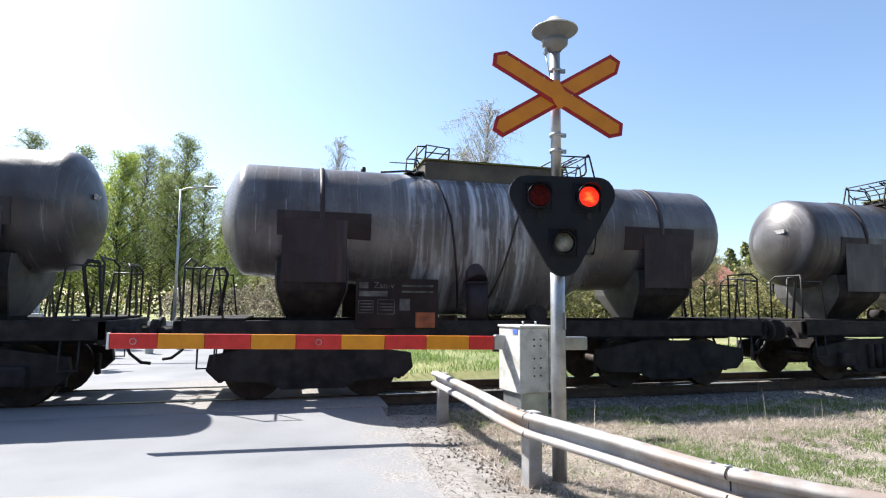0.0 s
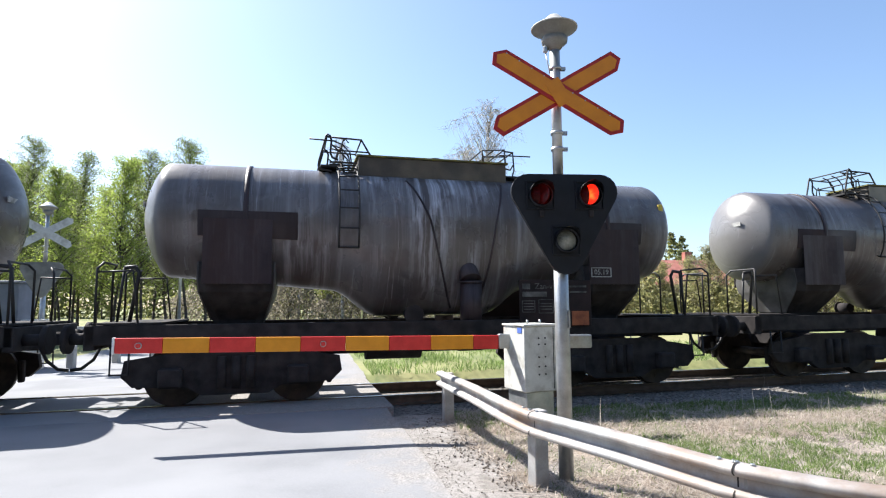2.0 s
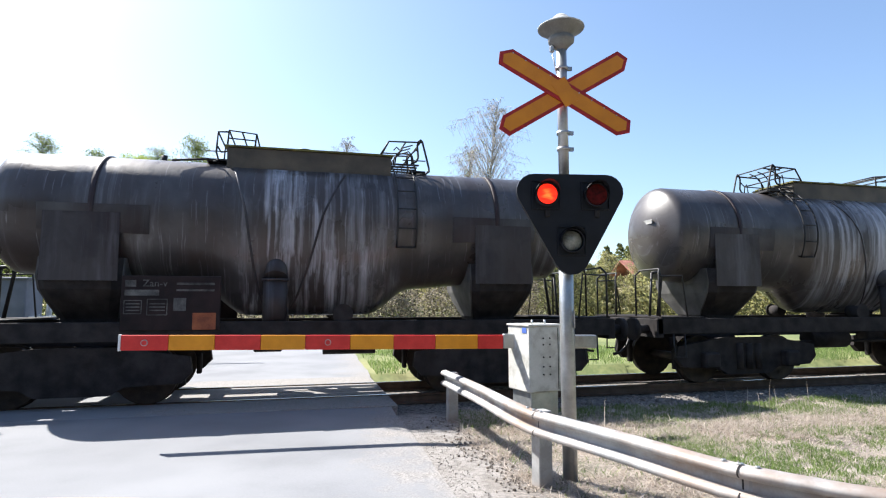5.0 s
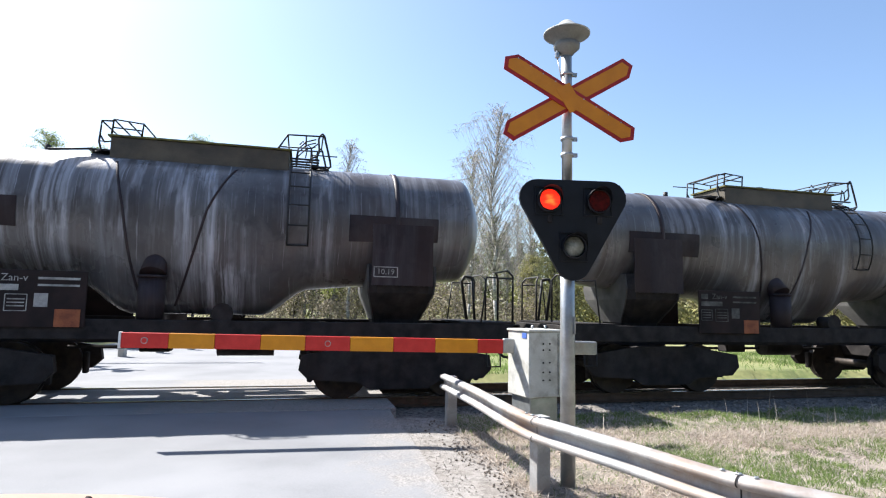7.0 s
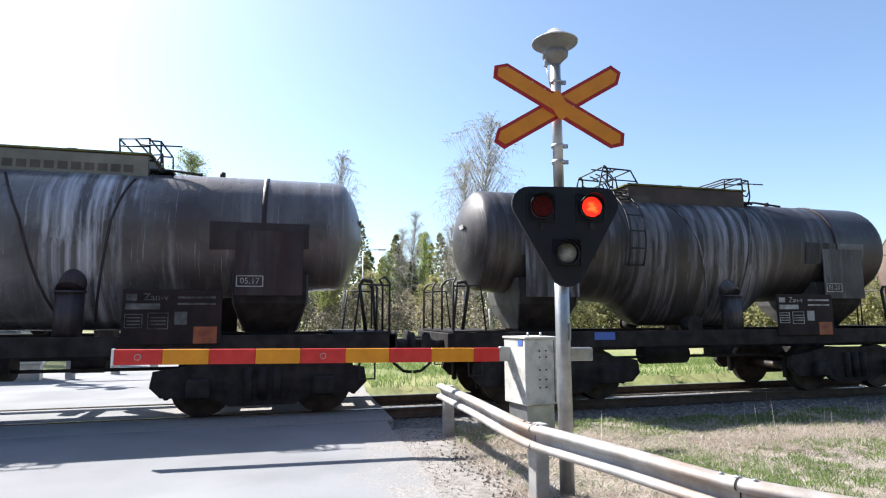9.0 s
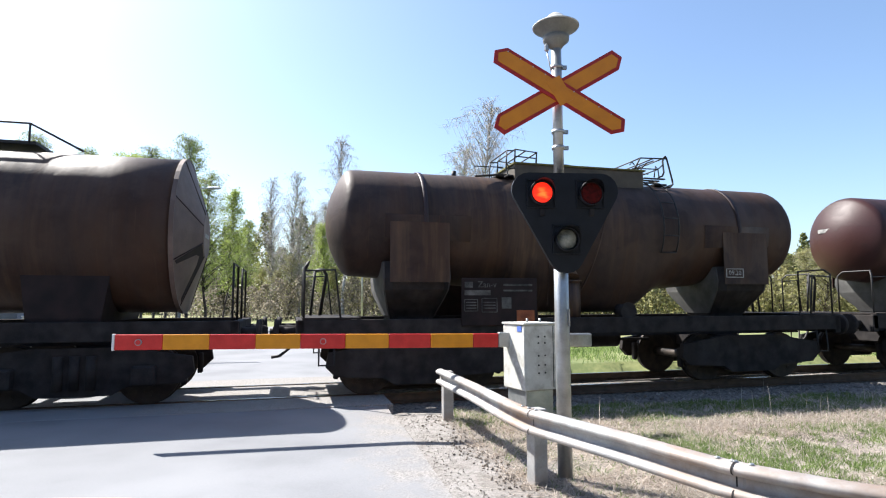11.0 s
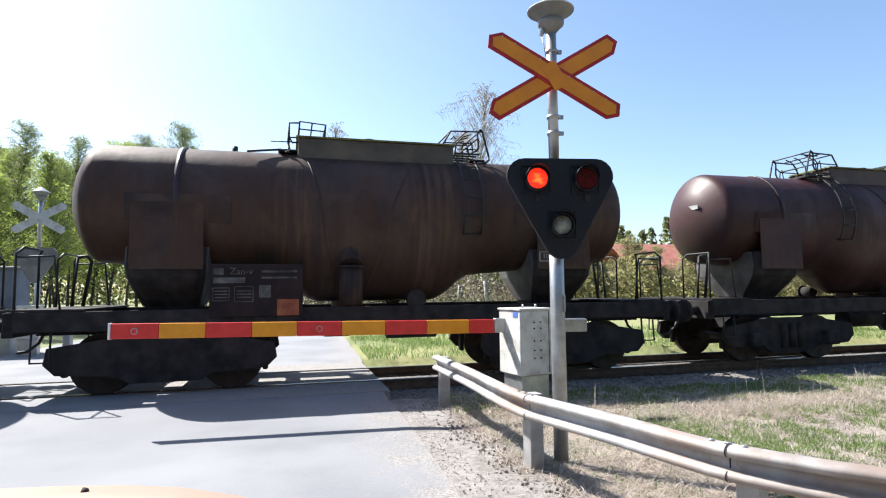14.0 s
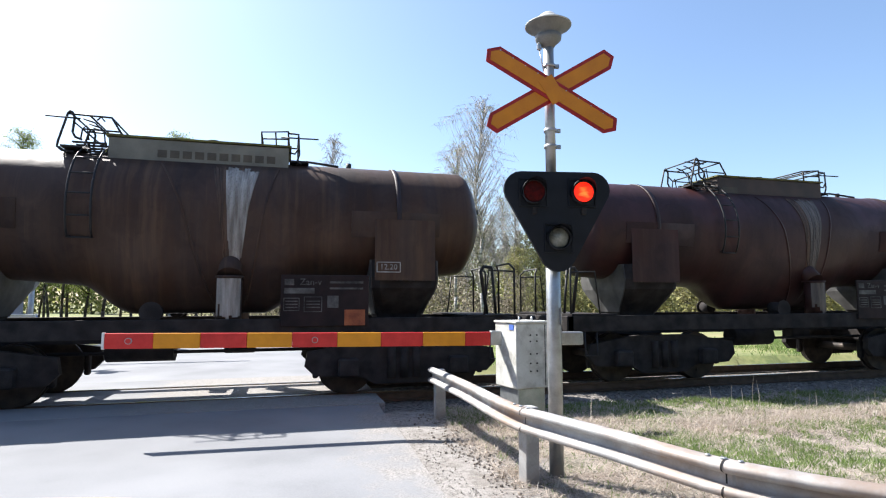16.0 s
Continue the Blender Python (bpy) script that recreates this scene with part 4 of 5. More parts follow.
def crossing_signal(m, label, back=False):
    t = thing("crossing_signal", m, label, "crossing signal", "crossing signals")
    bm = rod(bmesh.new(), (0, 0, -0.15), (0, 0, 2.7), 0.068, 20)
    rod(bm, (0, 0, 2.7), (0, 0, 2.78), 0.068, 20, 0.05)
    rod(bm, (0, 0, 2.78), (0, 0, 4.12), 0.05, 18)
    for z in (3.04, 3.2, 3.85):
        rod(bm, (0, 0, z), (0, 0, z + 0.03), 0.062, 16)
        box(bm, (0.07, 0, z + 0.015), (0.06, 0.03, 0.035))
    box(bm, (0.05, -0.062, 1.42), (0.012, 0.02, 0.16))
    part("pole", bm, GALV, t)
    crossbuck(t, 3.585, 0.09 if back else -0.09, back)
    signal_head(t, 2.367, 0.1 if back else -0.14, not back)
    # bell under a dished hood
    bm = bmesh.new()
    prof = [(0.05, 4.05), (0.08, 4.09), (0.125, 4.13), (0.13, 4.17), (0.115, 4.175), (0.12, 4.19), (0.2, 4.255), (0.222, 4.265), (0.222, 4.275)]
    loft(bm, [[(r * math.cos(a * math.pi / 16), r * math.sin(a * math.pi / 16), z) for a in range(32)] for r, z in prof])
    part("bell", bm, BELL_GREY, t, "weathered grey metal bell with dished hood")
    # hood top in whitish paint: its sunlit look is put into the colour
    bm = loft(bmesh.new(), [[(r * math.cos(a * math.pi / 16), r * math.sin(a * math.pi / 16), z) for a in range(32)] for r, z in ((0.228, 4.272), (0.228, 4.28), (0.15, 4.33), (0.1, 4.36), (0.08, 4.385), (0.05, 4.41), (0.01, 4.42))])
    part("bell_hood", bm, CABINET, t, "conical hood over the bell, coloured paler for the sun on it")
    bm = box(bmesh.new(), (-0.1, -0.02, 4.05), (0.05, 0.03, 0.07), bev=0.012)
    tube(bm, [(-0.1, 0, 4.08), (-0.08, 0, 4.15)], 0.01)
    tube(bm, [(-0.1, -0.02, 4.02), (-0.06, -0.03, 3.8)], 0.006)
    part("bell_clapper", bm, GALV, t)
    return t


crossing_signal(pose(1.15, 5.4, 0.0, 0, 0, 4.5), "galvanised crossing signal with amber crossbuck and red lamps on gravel")
crossing_signal(pose(-10.6, 15.3, 0.0, 0, 0, 180 + 14), "far crossing signal seen from its grey back", True)


def boom_barrier(m, label, back=False):
    b = thing("boom_barrier", m, label, "boom barrier", "boom barriers")
    edges = [0, 0.348, 0.912, 1.455, 2.001, 2.55, 3.079, 3.608, 4.126, 4.644]
    for i, (e0, e1) in enumerate(zip(edges, edges[1:])):
        bm = box(bmesh.new(), (-(e0 + e1) / 2, 0, 0), (e1 - e0 - 0.003, 0.05, 0.178), bev=0.006)
        red = i % 2 == 0
        part("boom_stripe", bm, (CABINET if back else (BOOM_RED if red else BOOM_YELLOW)), b, "" if back else ("red reflective stripe" if red else "amber reflective stripe"))
        if i in (4, 8):
            bm = rod(bmesh.new(), (-(e0 + e1) / 2, -0.025, 0.0), (-(e0 + e1) / 2, -0.045, 0.0), 0.038, 18)
            lamp = part("boom_lamp", bm, GALV, b)
            part("lamp_glass", rod(bmesh.new(), (-(e0 + e1) / 2, -0.045, 0.0), (-(e0 + e1) / 2, -0.052, 0.0), 0.029, 18), BOOM_RED, lamp)
    part("tip_cap", box(bmesh.new(), (-4.658, 0, 0), (0.028, 0.056, 0.192), bev=0.005), WHITE, b)
    part("clamp", box(bmesh.new(), (0.1, 0, 0.01), (0.2, 0.09, 0.19), bev=0.01), GALV, b)
    part("counter_arm", box(bmesh.new(), (0.65, 0.0, 0), (1.0, 0.05, 0.1)), GALV, b)
    part("counterweight", box(bmesh.new(), (1.12, 0.0, 0.0), (0.4, 0.12, 0.18), bev=0.015), GALV, b, "galvanised counterweight")
    return b


boom_barrier(pose(0.769, 7.636, 1.066, 0, 0.6, 11.5), "lowered red and amber striped boom on its drive cabinet")
boom_barrier(pose(-10.2, 15.0, 0.98, 0, 0, 180 + 13.6), "far lowered boom seen from its pale back", True)

def drive_cabinet(m, label):
    c = thing("drive_cabinet", m, label, "cabinet", "boom drive cabinets")
    bm = box(bmesh.new(), (0, 0, 0.815), (0.5, 0.52, 0.83), bev=0.012)
    part("housing", bm, CABINET, c, "pale grey weathered steel housing")
    bm = box(bmesh.new(), (0, 0, 1.245), (0.53, 0.55, 0.03), bev=0.008)
    part("roof", bm, CABINET, c)
    bm = box(bmesh.new(), (0, 0, 0.08), (0.42, 0.44, 0.64), bev=0.01)
    part("plinth", bm, GALV, c)
    bm = box(bmesh.new(), (0, 0, -0.3), (0.62, 0.64, 0.3), bev=0.02)
    part("footing", bm, CONCRETE, c)
    for x in (-0.04, 0.06):
        for z in (1.08, 1.0, 0.84, 0.72, 0.62):
            part("bolt", rod(bmesh.new(), (x, -0.255, z), (x, -0.27, z), 0.011, 8), UNDER, c)
    part("door_seam", box(bmesh.new(), (0.19, -0.262, 0.82), (0.008, 0.006, 0.78)), UNDER, c)
    for x in (-0.1, 0.1):
        part("lifting_eye", rod(bmesh.new(), (x, -0.1, 1.25), (x, -0.1, 1.31), 0.015, 8), GALV, c)
    bm = box(bmesh.new(), (-0.253, -0.15, 1.18), (0.006, 0.1, 0.07))
    part("sticker", bm, BLUE, c, "small blue sticker")
    return c


drive_cabinet(pose(1.187, 7.64, 0.045, 0, 0, 25), "pale grey boom drive cabinet streaked with dirt on a footing")
drive_cabinet(pose(-10.55, 15.0, 0.0, 0, 0, 205), "far boom drive cabinet, pale grey, by the far signal")


def guardrail(pts, label):
    g = thing("guardrail", pose(0, 0, 0), label, "guardrail", "guardrails")
    prof = [(0.0, 0.108)]
    for c in (0.068, -0.068):
        prof += [(-0.012 - 0.062 * math.sin(radians(a)), c + 0.038 * math.cos(radians(a))) for a in range(0, 181, 20)]
    prof += [(0.0, -0.108)]
    prof = prof + [(a + 0.008, b) for a, b in prof[::-1]]
    fine = []
    for i in range(len(pts) - 1):
        p0, p1, p2, p3 = (Vector(pts[max(0, min(len(pts) - 1, j))]) for j in (i - 1, i, i + 1, i + 2))
        for k in range(6):
            u = k / 6
            fine.append(0.5 * (2 * p1 + (p2 - p0) * u + (2 * p0 - 5 * p1 + 4 * p2 - p3) * u * u + (3 * p1 - p0 - 3 * p2 + p3) * u ** 3))
    fine.append(Vector(pts[-1]))
    rings = []
    for i, p in enumerate(fine):
        d = (fine[min(i + 1, len(fine) - 1)] - fine[max(i - 1, 0)]).normalized()
        side = Vector((d.y, -d.x, 0))
        rings.append([p + side * -a * 1.0 + Vector((0, 0, b)) for a, b in prof])
    part("beam", loft(bmesh.new(), rings), GUARD, g, "weathered galvanised W-beam with rust stains", smooth=True)
    return g, fine


GUARD_PTS = [(0.008, 8.0, 0.55), (0.374, 6.65, 0.55), (0.715, 5.2, 0.55), (0.97, 4.66, 0.55), (1.27, 4.13, 0.55), (1.56, 3.55, 0.55), (1.72, 3.3, 0.55), (1.95, 3.07, 0.55), (2.2, 2.87, 0.55), (3.2, 2.2, 0.55), (5.0, 1.4, 0.55), (8.0, 0.5, 0.55)]
gr, fine = guardrail(GUARD_PTS, "low weathered guardrail with two round ridges along the gravel shoulder")
for p, a in (((0.10, 8.05), 14), ((0.86, 5.2), 25), ((1.80, 3.33), 45), ((4.3, 1.78), 65)):
    bm = box(bmesh.new(), (0, 0, 0.22), (0.14, 0.13, 0.8), bev=0.008)
    box(bm, (-0.06, 0, 0.55), (0.06, 0.1, 0.12))
    o = part("post", bm, GUARD, gr)
    o.matrix_basis = pose(p[0], p[1], 0, 0, 0, a)
for i in (13, 14, 34, 36):
    for z in (0.655,):
        p = fine[i]
        for d in (-0.05, 0.05):
            o = part("bolt", rod(bmesh.new(), (0, 0, 0), (0, 0, 0.014), 0.014, 8), GALV, gr)
            dd = (fine[i + 1] - fine[i]).normalized() * d
            o.matrix_basis = pose(p.x + dd.x - 0.02, p.y + dd.y, z - 0.003)
for i in (14, 35):
    d = (fine[i + 1] - fine[i]).normalized()
    side = Vector((d.y, -d.x, 0))
    bm = bmesh.new()
    o = part("lap_joint", loft(bm, [[fine[i] + d * q + side * (-a * 1.06) + Vector((0, 0, (b - 0.0) * 1.04)) for a, b in [(0.0, 0.108)] + [(-0.012 - 0.062 * math.sin(radians(g)), c + 0.038 * math.cos(radians(g))) for c in (0.068, -0.068) for g in range(0, 181, 20)] + [(0.0, -0.108)]] for q in (-0.005, 0.005)], caps=False, closed=False), UNDER, gr)

# ---- the waiting car beside the camera ----


def waiting_car():
    car = thing("car", pose(-1.2, 1.9, 0.01, 0, 0, 3), "peach painted car with only its bonnet edge showing", "car")
    rings = []
    for y, z, hw in ((-4.3, 0.7, 0.8), (-4.25, 0.95, 0.83), (-3.6, 0.98, 0.86), (-1.35, 1.0, 0.87), (-0.7, 1.0, 0.87), (-0.25, 0.985, 0.84), (-0.06, 0.95, 0.78), (0.0, 0.86, 0.72), (0.02, 0.5, 0.72)):
        rings.append([(hw * u, y - 0.16 * abs(u) ** 3 * (1 if y > -1 else 0), (z - 0.05 * abs(u) ** 2.5) if abs(u) < 0.99 else 0.5) for u in [-1, -0.99, -0.97, -0.9, -0.75, -0.5, -0.25, 0, 0.25, 0.5, 0.75, 0.9, 0.97, 0.99, 1]])
    part("body", loft(bmesh.new(), rings, caps=True, closed=False), CAR_PAINT, car, "glossy peach bonnet and wings", smooth=True)
    part("sill", box(bmesh.new(), (0, -2.15, 0.38), (1.66, 4.2, 0.36), bev=0.05), CAR_PAINT, car)
    part("cabin", loft(bmesh.new(), [[(-0.74, -1.35, 0.97), (0.74, -1.35, 0.97), (0.78, -3.7, 0.97), (-0.78, -3.7, 0.97)], [(-0.58, -2.0, 1.42), (0.58, -2.0, 1.42), (0.6, -3.3, 1.42), (-0.6, -3.3, 1.42)]]), SIGNAL_BLACK, car)
    for x in (-0.75, 0.75):
        for y in (-0.75, -3.4):
            part("wheel", rod(bmesh.new(), (x - 0.09, y, 0.274), (x + 0.09, y, 0.274), 0.3, 24), UNDER, car)
    bm = rod(bmesh.new(), (0.16, -0.2, 0.966), (0.16, -0.185, 0.978), 0.01, 10)
    part("washer_nozzle", bm, UNDER, car)


waiting_car()

# ---- far bank: trees, lamp, fence, house ----
BARK_BIRCH = surface("birch_bark", (0.12, 0.11, 0.10), (0.55, 0.53, 0.5), 3, 0.85, stretch=(1, 1, 3), bump=0.3)
BARK_DARK = surface("dark_bark", (0.035, 0.028, 0.022), (0.10, 0.08, 0.065), 5, 0.9, bump=0.5)
TWIG = plain("twig_brown", (0.42, 0.37, 0.345), 0.85)


def leaf_material(name, a, b):
    m, n, l, bs = material(name)
    g = n.new("ShaderNodeNewGeometry")
    r = n.new("ShaderNodeValToRGB")
    ramp_stops(r, [(0.0, a), (1.0, b)])
    l.new(g.outputs["Random Per Island"], r.inputs[0])
    l.new(r.outputs[0], bs.inputs["Base Color"])
    bs.inputs["Roughness"].default_value = 0.6
    tr = n.new("ShaderNodeBsdfTranslucent")
    l.new(r.outputs[0], tr.inputs[0])
    mx = n.new("ShaderNodeMixShader")
    mx.inputs[0].default_value = 0.6
    l.new(bs.outputs[0], mx.inputs[1])
    l.new(tr.outputs[0], mx.inputs[2])
    l.new(mx.outputs[0], n["Material Output"].inputs[0])
    return m


LEAF_SPRING = leaf_material("spring_leaf", (0.165, 0.23, 0.044), (0.37, 0.44, 0.118))
LEAF_DARK = leaf_material("conifer_needle", (0.02, 0.045, 0.012), (0.06, 0.09, 0.025))
LEAF_BUSH = leaf_material("bush_leaf", (0.17, 0.155, 0.075), (0.42, 0.41, 0.18))
LEAF_BROWN = leaf_material("bare_bush_twig", (0.11, 0.095, 0.075), (0.32, 0.285, 0.22))
LEAF_WOOD = leaf_material("far_wood_leaf", (0.05, 0.065, 0.025), (0.27, 0.28, 0.10))
STRAW = leaf_material("dry_straw", (0.36, 0.305, 0.25), (0.7, 0.625, 0.555))
GREEN_BLADE = leaf_material("green_blade", (0.085, 0.145, 0.035), (0.25, 0.33, 0.11))


def branch_tree(seed, height, spread, twigs, leaves, leaf_size, droop=0.3, trunk_r=0.13, low=0.18, oval=False):
    """Trunk, limbs and twigs as tapered rods, leaves as small bent quads."""
    rng = random.Random(seed)
    wood, tw, lf = bmesh.new(), [], []
    pts = []
    x = y = 0.0
    for i in range(9):
        f = i / 8
        pts.append(Vector((x, y, height * f)))
        x += rng.uniform(-1, 1) * 0.02 * height
        y += rng.uniform(-1, 1) * 0.02 * height
    for i in range(8):
        rod(wood, pts[i], pts[i + 1], trunk_r * (1 - i / 8.3), 7, trunk_r * (1 - (i + 1) / 8.3))
    ends = []
    for k in range(twigs):
        f = low + (1 - low) * (k + rng.random()) / twigs
        i = min(7, int(f * 8))
        p = pts[i].lerp(pts[i + 1], f * 8 - i)
        a = rng.uniform(0, 2 * math.pi)
        reach = spread * (1.05 - f) ** 0.7 * rng.uniform(0.6, 1.1) + 0.25
        up = rng.uniform(0.5, 1.1)
        if oval:
            reach = spread * math.sin(math.pi * (0.12 + 0.84 * f)) ** 0.9 * rng.uniform(0.45, 1.05) + 0.2
            up = rng.uniform(0.9, 1.9)
        q = p + Vector((math.cos(a) * reach * 0.6, math.sin(a) * reach * 0.6, up * reach * 0.7))
        r = q + Vector((math.cos(a) * reach * 0.4, math.sin(a) * reach * 0.4, reach * (0.25 - droop)))
        rod(wood, p, q, (0.012 if oval else 0.018) + 0.02 * (1 - f), 4, 0.01)
        rod(wood, q, r, 0.01, 3, 0.004)
        for j in range(22 if oval else 9):
            u = rng.random()
            s = p.lerp(q, u * 1.6) if u < 0.62 else q.lerp(r, (u - 0.62) / 0.38)
            e = s + Vector((rng.uniform(-1, 1), rng.uniform(-1, 1), rng.uniform(-0.9, 0.7) - droop)) * 0.42 * (0.5 + reach * 0.35)
            tw.append((s, e))
            ends.append((s, e))
    verts, faces = [], []
    for s, e in tw:
        d = Vector((rng.uniform(-1, 1), rng.uniform(-1, 1), 0)).normalized() * 0.011
        b = len(verts)
        verts += [s - d, s + d, s + Vector((-d.y, d.x, 0.0)), e]
        faces += [(b, b + 1, b + 3), (b + 1, b + 2, b + 3), (b + 2, b, b + 3)]
    lv, lfc = [], []
    for k in range(leaves):
        s, e = ends[rng.randrange(len(ends))]
        c = s.lerp(e, rng.uniform(0.2, 1.15)) + Vector((rng.uniform(-1, 1), rng.uniform(-1, 1), rng.uniform(-1, 1))) * 0.2
        u = Vector((rng.uniform(-1, 1), rng.uniform(-1, 1), rng.uniform(-1, 1))).normalized() * leaf_size * rng.uniform(0.6, 1.3)
        v = u.orthogonal().normalized() * leaf_size * 0.6
        b = len(lv)
        lv += [c - u, c + v, c + u, c - v]
        lfc += [(b, b + 1, b + 2, b + 3)]
    return wood, (verts, faces), (lv, lfc)


def raw(name, data, mat, parent):
    me = bpy.data.meshes.new(name)
    me.from_pydata([tuple(v) for v in data[0]], [], data[1])
    me.materials.append(mat)
    ob = new(name, me)
    ob.parent = parent
    ob["kind"] = "stuff"
    return ob


def make_tree(seed, label, bark, leafmat, **kw):
    t = thing("tree", pose(0, 0, -50), label, "tree", "trees beyond the track")
    wood, tw, lf = branch_tree(seed, **kw)
    part("trunk", wood, bark, t, smooth=True)
    raw("twig_mass", tw, TWIG, t)
    if lf[1]:
        raw("crown", lf, leafmat, t)
    return t


def make_conifer(seed, height, label):
    rng = random.Random(seed)
    t = thing("tree", pose(0, 0, -50), label, "tree", "trees beyond the track")
    wood = rod(bmesh.new(), (0, 0, 0), (0, 0, height), 0.16, 7, 0.02)
    lv, lfc = [], []
    n = int(height * 9)
    for k in range(n):
        f = 0.1 + 0.9 * k / n
        a = rng.uniform(0, 2 * math.pi)
        reach = (1 - f) * height * 0.2 + 0.15
        reach *= rng.uniform(0.7, 1.15)
        p = Vector((0, 0, height * f))
        e = p + Vector((math.cos(a) * reach, math.sin(a) * reach, -0.22 * reach))
        rod(wood, p, e, 0.02, 3, 0.006)
        for j in range(24):
            u = rng.uniform(0.15, 1.05)
            c = p.lerp(e, u) + Vector((rng.uniform(-1, 1), rng.uniform(-1, 1), rng.uniform(-0.8, 0.3))) * 0.16
            d = Vector((math.cos(a) + rng.uniform(-0.8, 0.8), math.sin(a) + rng.uniform(-0.8, 0.8), rng.uniform(-0.8, 0.2))).normalized() * 0.24
            v = d.orthogonal().normalized() * 0.07
            b = len(lv)
            lv += [c - d * 0.3, c + v, c + d, c - v]
            lfc += [(b, b + 1, b + 2, b + 3)]
    part("trunk", wood, BARK_DARK, t, smooth=True)
    raw("crown", (lv, lfc), LEAF_DARK, t)
    return t


def spot(px, depth, z=0.15):
    """A place on the far bank, by its bearing in metres sideways at 100 m and its distance ahead."""
    return (px / 100 * depth, depth, z)


def plant(template, x, y, scale, turn, z=0.15):
    c = copy_thing(template, pose(x, y, z, 0, 0, turn))
    c.scale = (scale,) * 3
    return c


def build_trees():
    rng = random.Random(7)
    bare = make_tree(3, "tall birch with bare fine spring twigs", BARK_BIRCH, LEAF_SPRING, height=13.6, spread=3.1, twigs=210, leaves=700, leaf_size=0.05, droop=0.35, low=0.22, oval=True)
    bare2 = make_tree(11, "slender birch with bare fine spring twigs", BARK_BIRCH, LEAF_SPRING, height=13, spread=2.0, twigs=180, leaves=600, leaf_size=0.05, droop=0.35, low=0.25, oval=True)
    green = make_tree(5, "spring-green birch with open leafy crown", BARK_DARK, LEAF_SPRING, height=11, spread=2.3, twigs=125, leaves=9500, leaf_size=0.056, droop=0.15, trunk_r=0.09, low=0.27)
    green2 = make_tree(9, "spring-green alder with open leafy crown", BARK_DARK, LEAF_SPRING, height=9.5, spread=2.6, twigs=120, leaves=9500, leaf_size=0.056, droop=0.15, low=0.24, trunk_r=0.1)
    bush = make_tree(15, "bare brownish spring thicket tree", BARK_DARK, LEAF_BUSH, height=6.0, spread=2.6, twigs=60, leaves=6000, leaf_size=0.06, droop=0.1, low=0.05)
    con = make_conifer(21, 11, "dark green spruce in the wood edge")
    # bearing (metres sideways at 100 m), distance, scale
    plant(bare, *spot(9.0, 43)[:2], 1.2, 20)
    plant(bare, *spot(4.0, 47)[:2], 1.05, 120)
    plant(bare2, *spot(-17.0, 46)[:2], 1.12, 60)
    plant(bare2, *spot(-26, 50)[:2], 0.98, 200)
    plant(bare2, *spot(-29.5, 54)[:2], 1.0, 90)
    plant(bare2, *spot(-20, 60)[:2], 0.9, 10)
    for b, d, s in ((-86, 29, 1.0), (-75, 31, 1.05), (-68, 30, 1.0), (-46, 33, 1.05), (-50, 31, 0.95), (-38, 34, 0.85), (-77, 27, 0.98), (-72, 25, 1.0), (-66, 26, 0.98), (-60, 28, 0.95), (-57, 26, 1.03), (-52, 27, 1.05), (-48, 29, 0.98), (-44, 28, 1.05), (-41, 31, 0.98), (-81, 26, 0.9), (-63, 33, 1.1), (-54, 34, 1.1), (-70, 35, 1.05), (-84, 33, 1.1), (-79, 34, 1.15), (-74, 30, 1.05), (-88, 26, 0.95), (-78, 22, 0.9), (-73, 28, 1.05), (-67, 23, 0.85), (-64, 30, 1.05)):
        low = 0.88 if b < -64 else 0.98
        plant(green if rng.random() < 0.6 else green2, *spot(b, d)[:2], low * s * rng.uniform(0.78, 0.95), rng.uniform(0, 360))
    for i in range(26):
        b = -40 + i * 2.2
        plant(rng.choice((green2, green, bush, bush, bush, con) if b < -30 else (green2, bush, bare2, bush) if b < -6 else (bare2, bare, bush, bush, bare2)), *spot(b, rng.uniform(48, 62))[:2], rng.uniform(0.65, 0.95), rng.uniform(0, 360))
    plant(con, *spot(-7.5, 62)[:2], 0.85, 50)
    plant(con, *spot(-5.0, 60)[:2], 0.7, 170)
    for i in range(22):
        b = 16 + i * 3.4
        plant(bush, *spot(b, rng.uniform(38, 50))[:2], rng.uniform(0.75, 1.05), rng.uniform(0, 360))
    for t in (bare, bare2, green, green2, bush, con):
        t.matrix_basis = pose(rng.uniform(-48, 4), rng.uniform(64, 72), 0.15)


build_trees()


def raw_thing(name, verts, faces, mat, label, category):
    me = bpy.data.meshes.new(name)
    me.from_pydata(verts.tolist() if hasattr(verts, "tolist") else verts, [], faces)
    me.materials.append(mat)
    ob = new(name, me)
    tagged(ob, label, category, kind="stuff")
    return ob


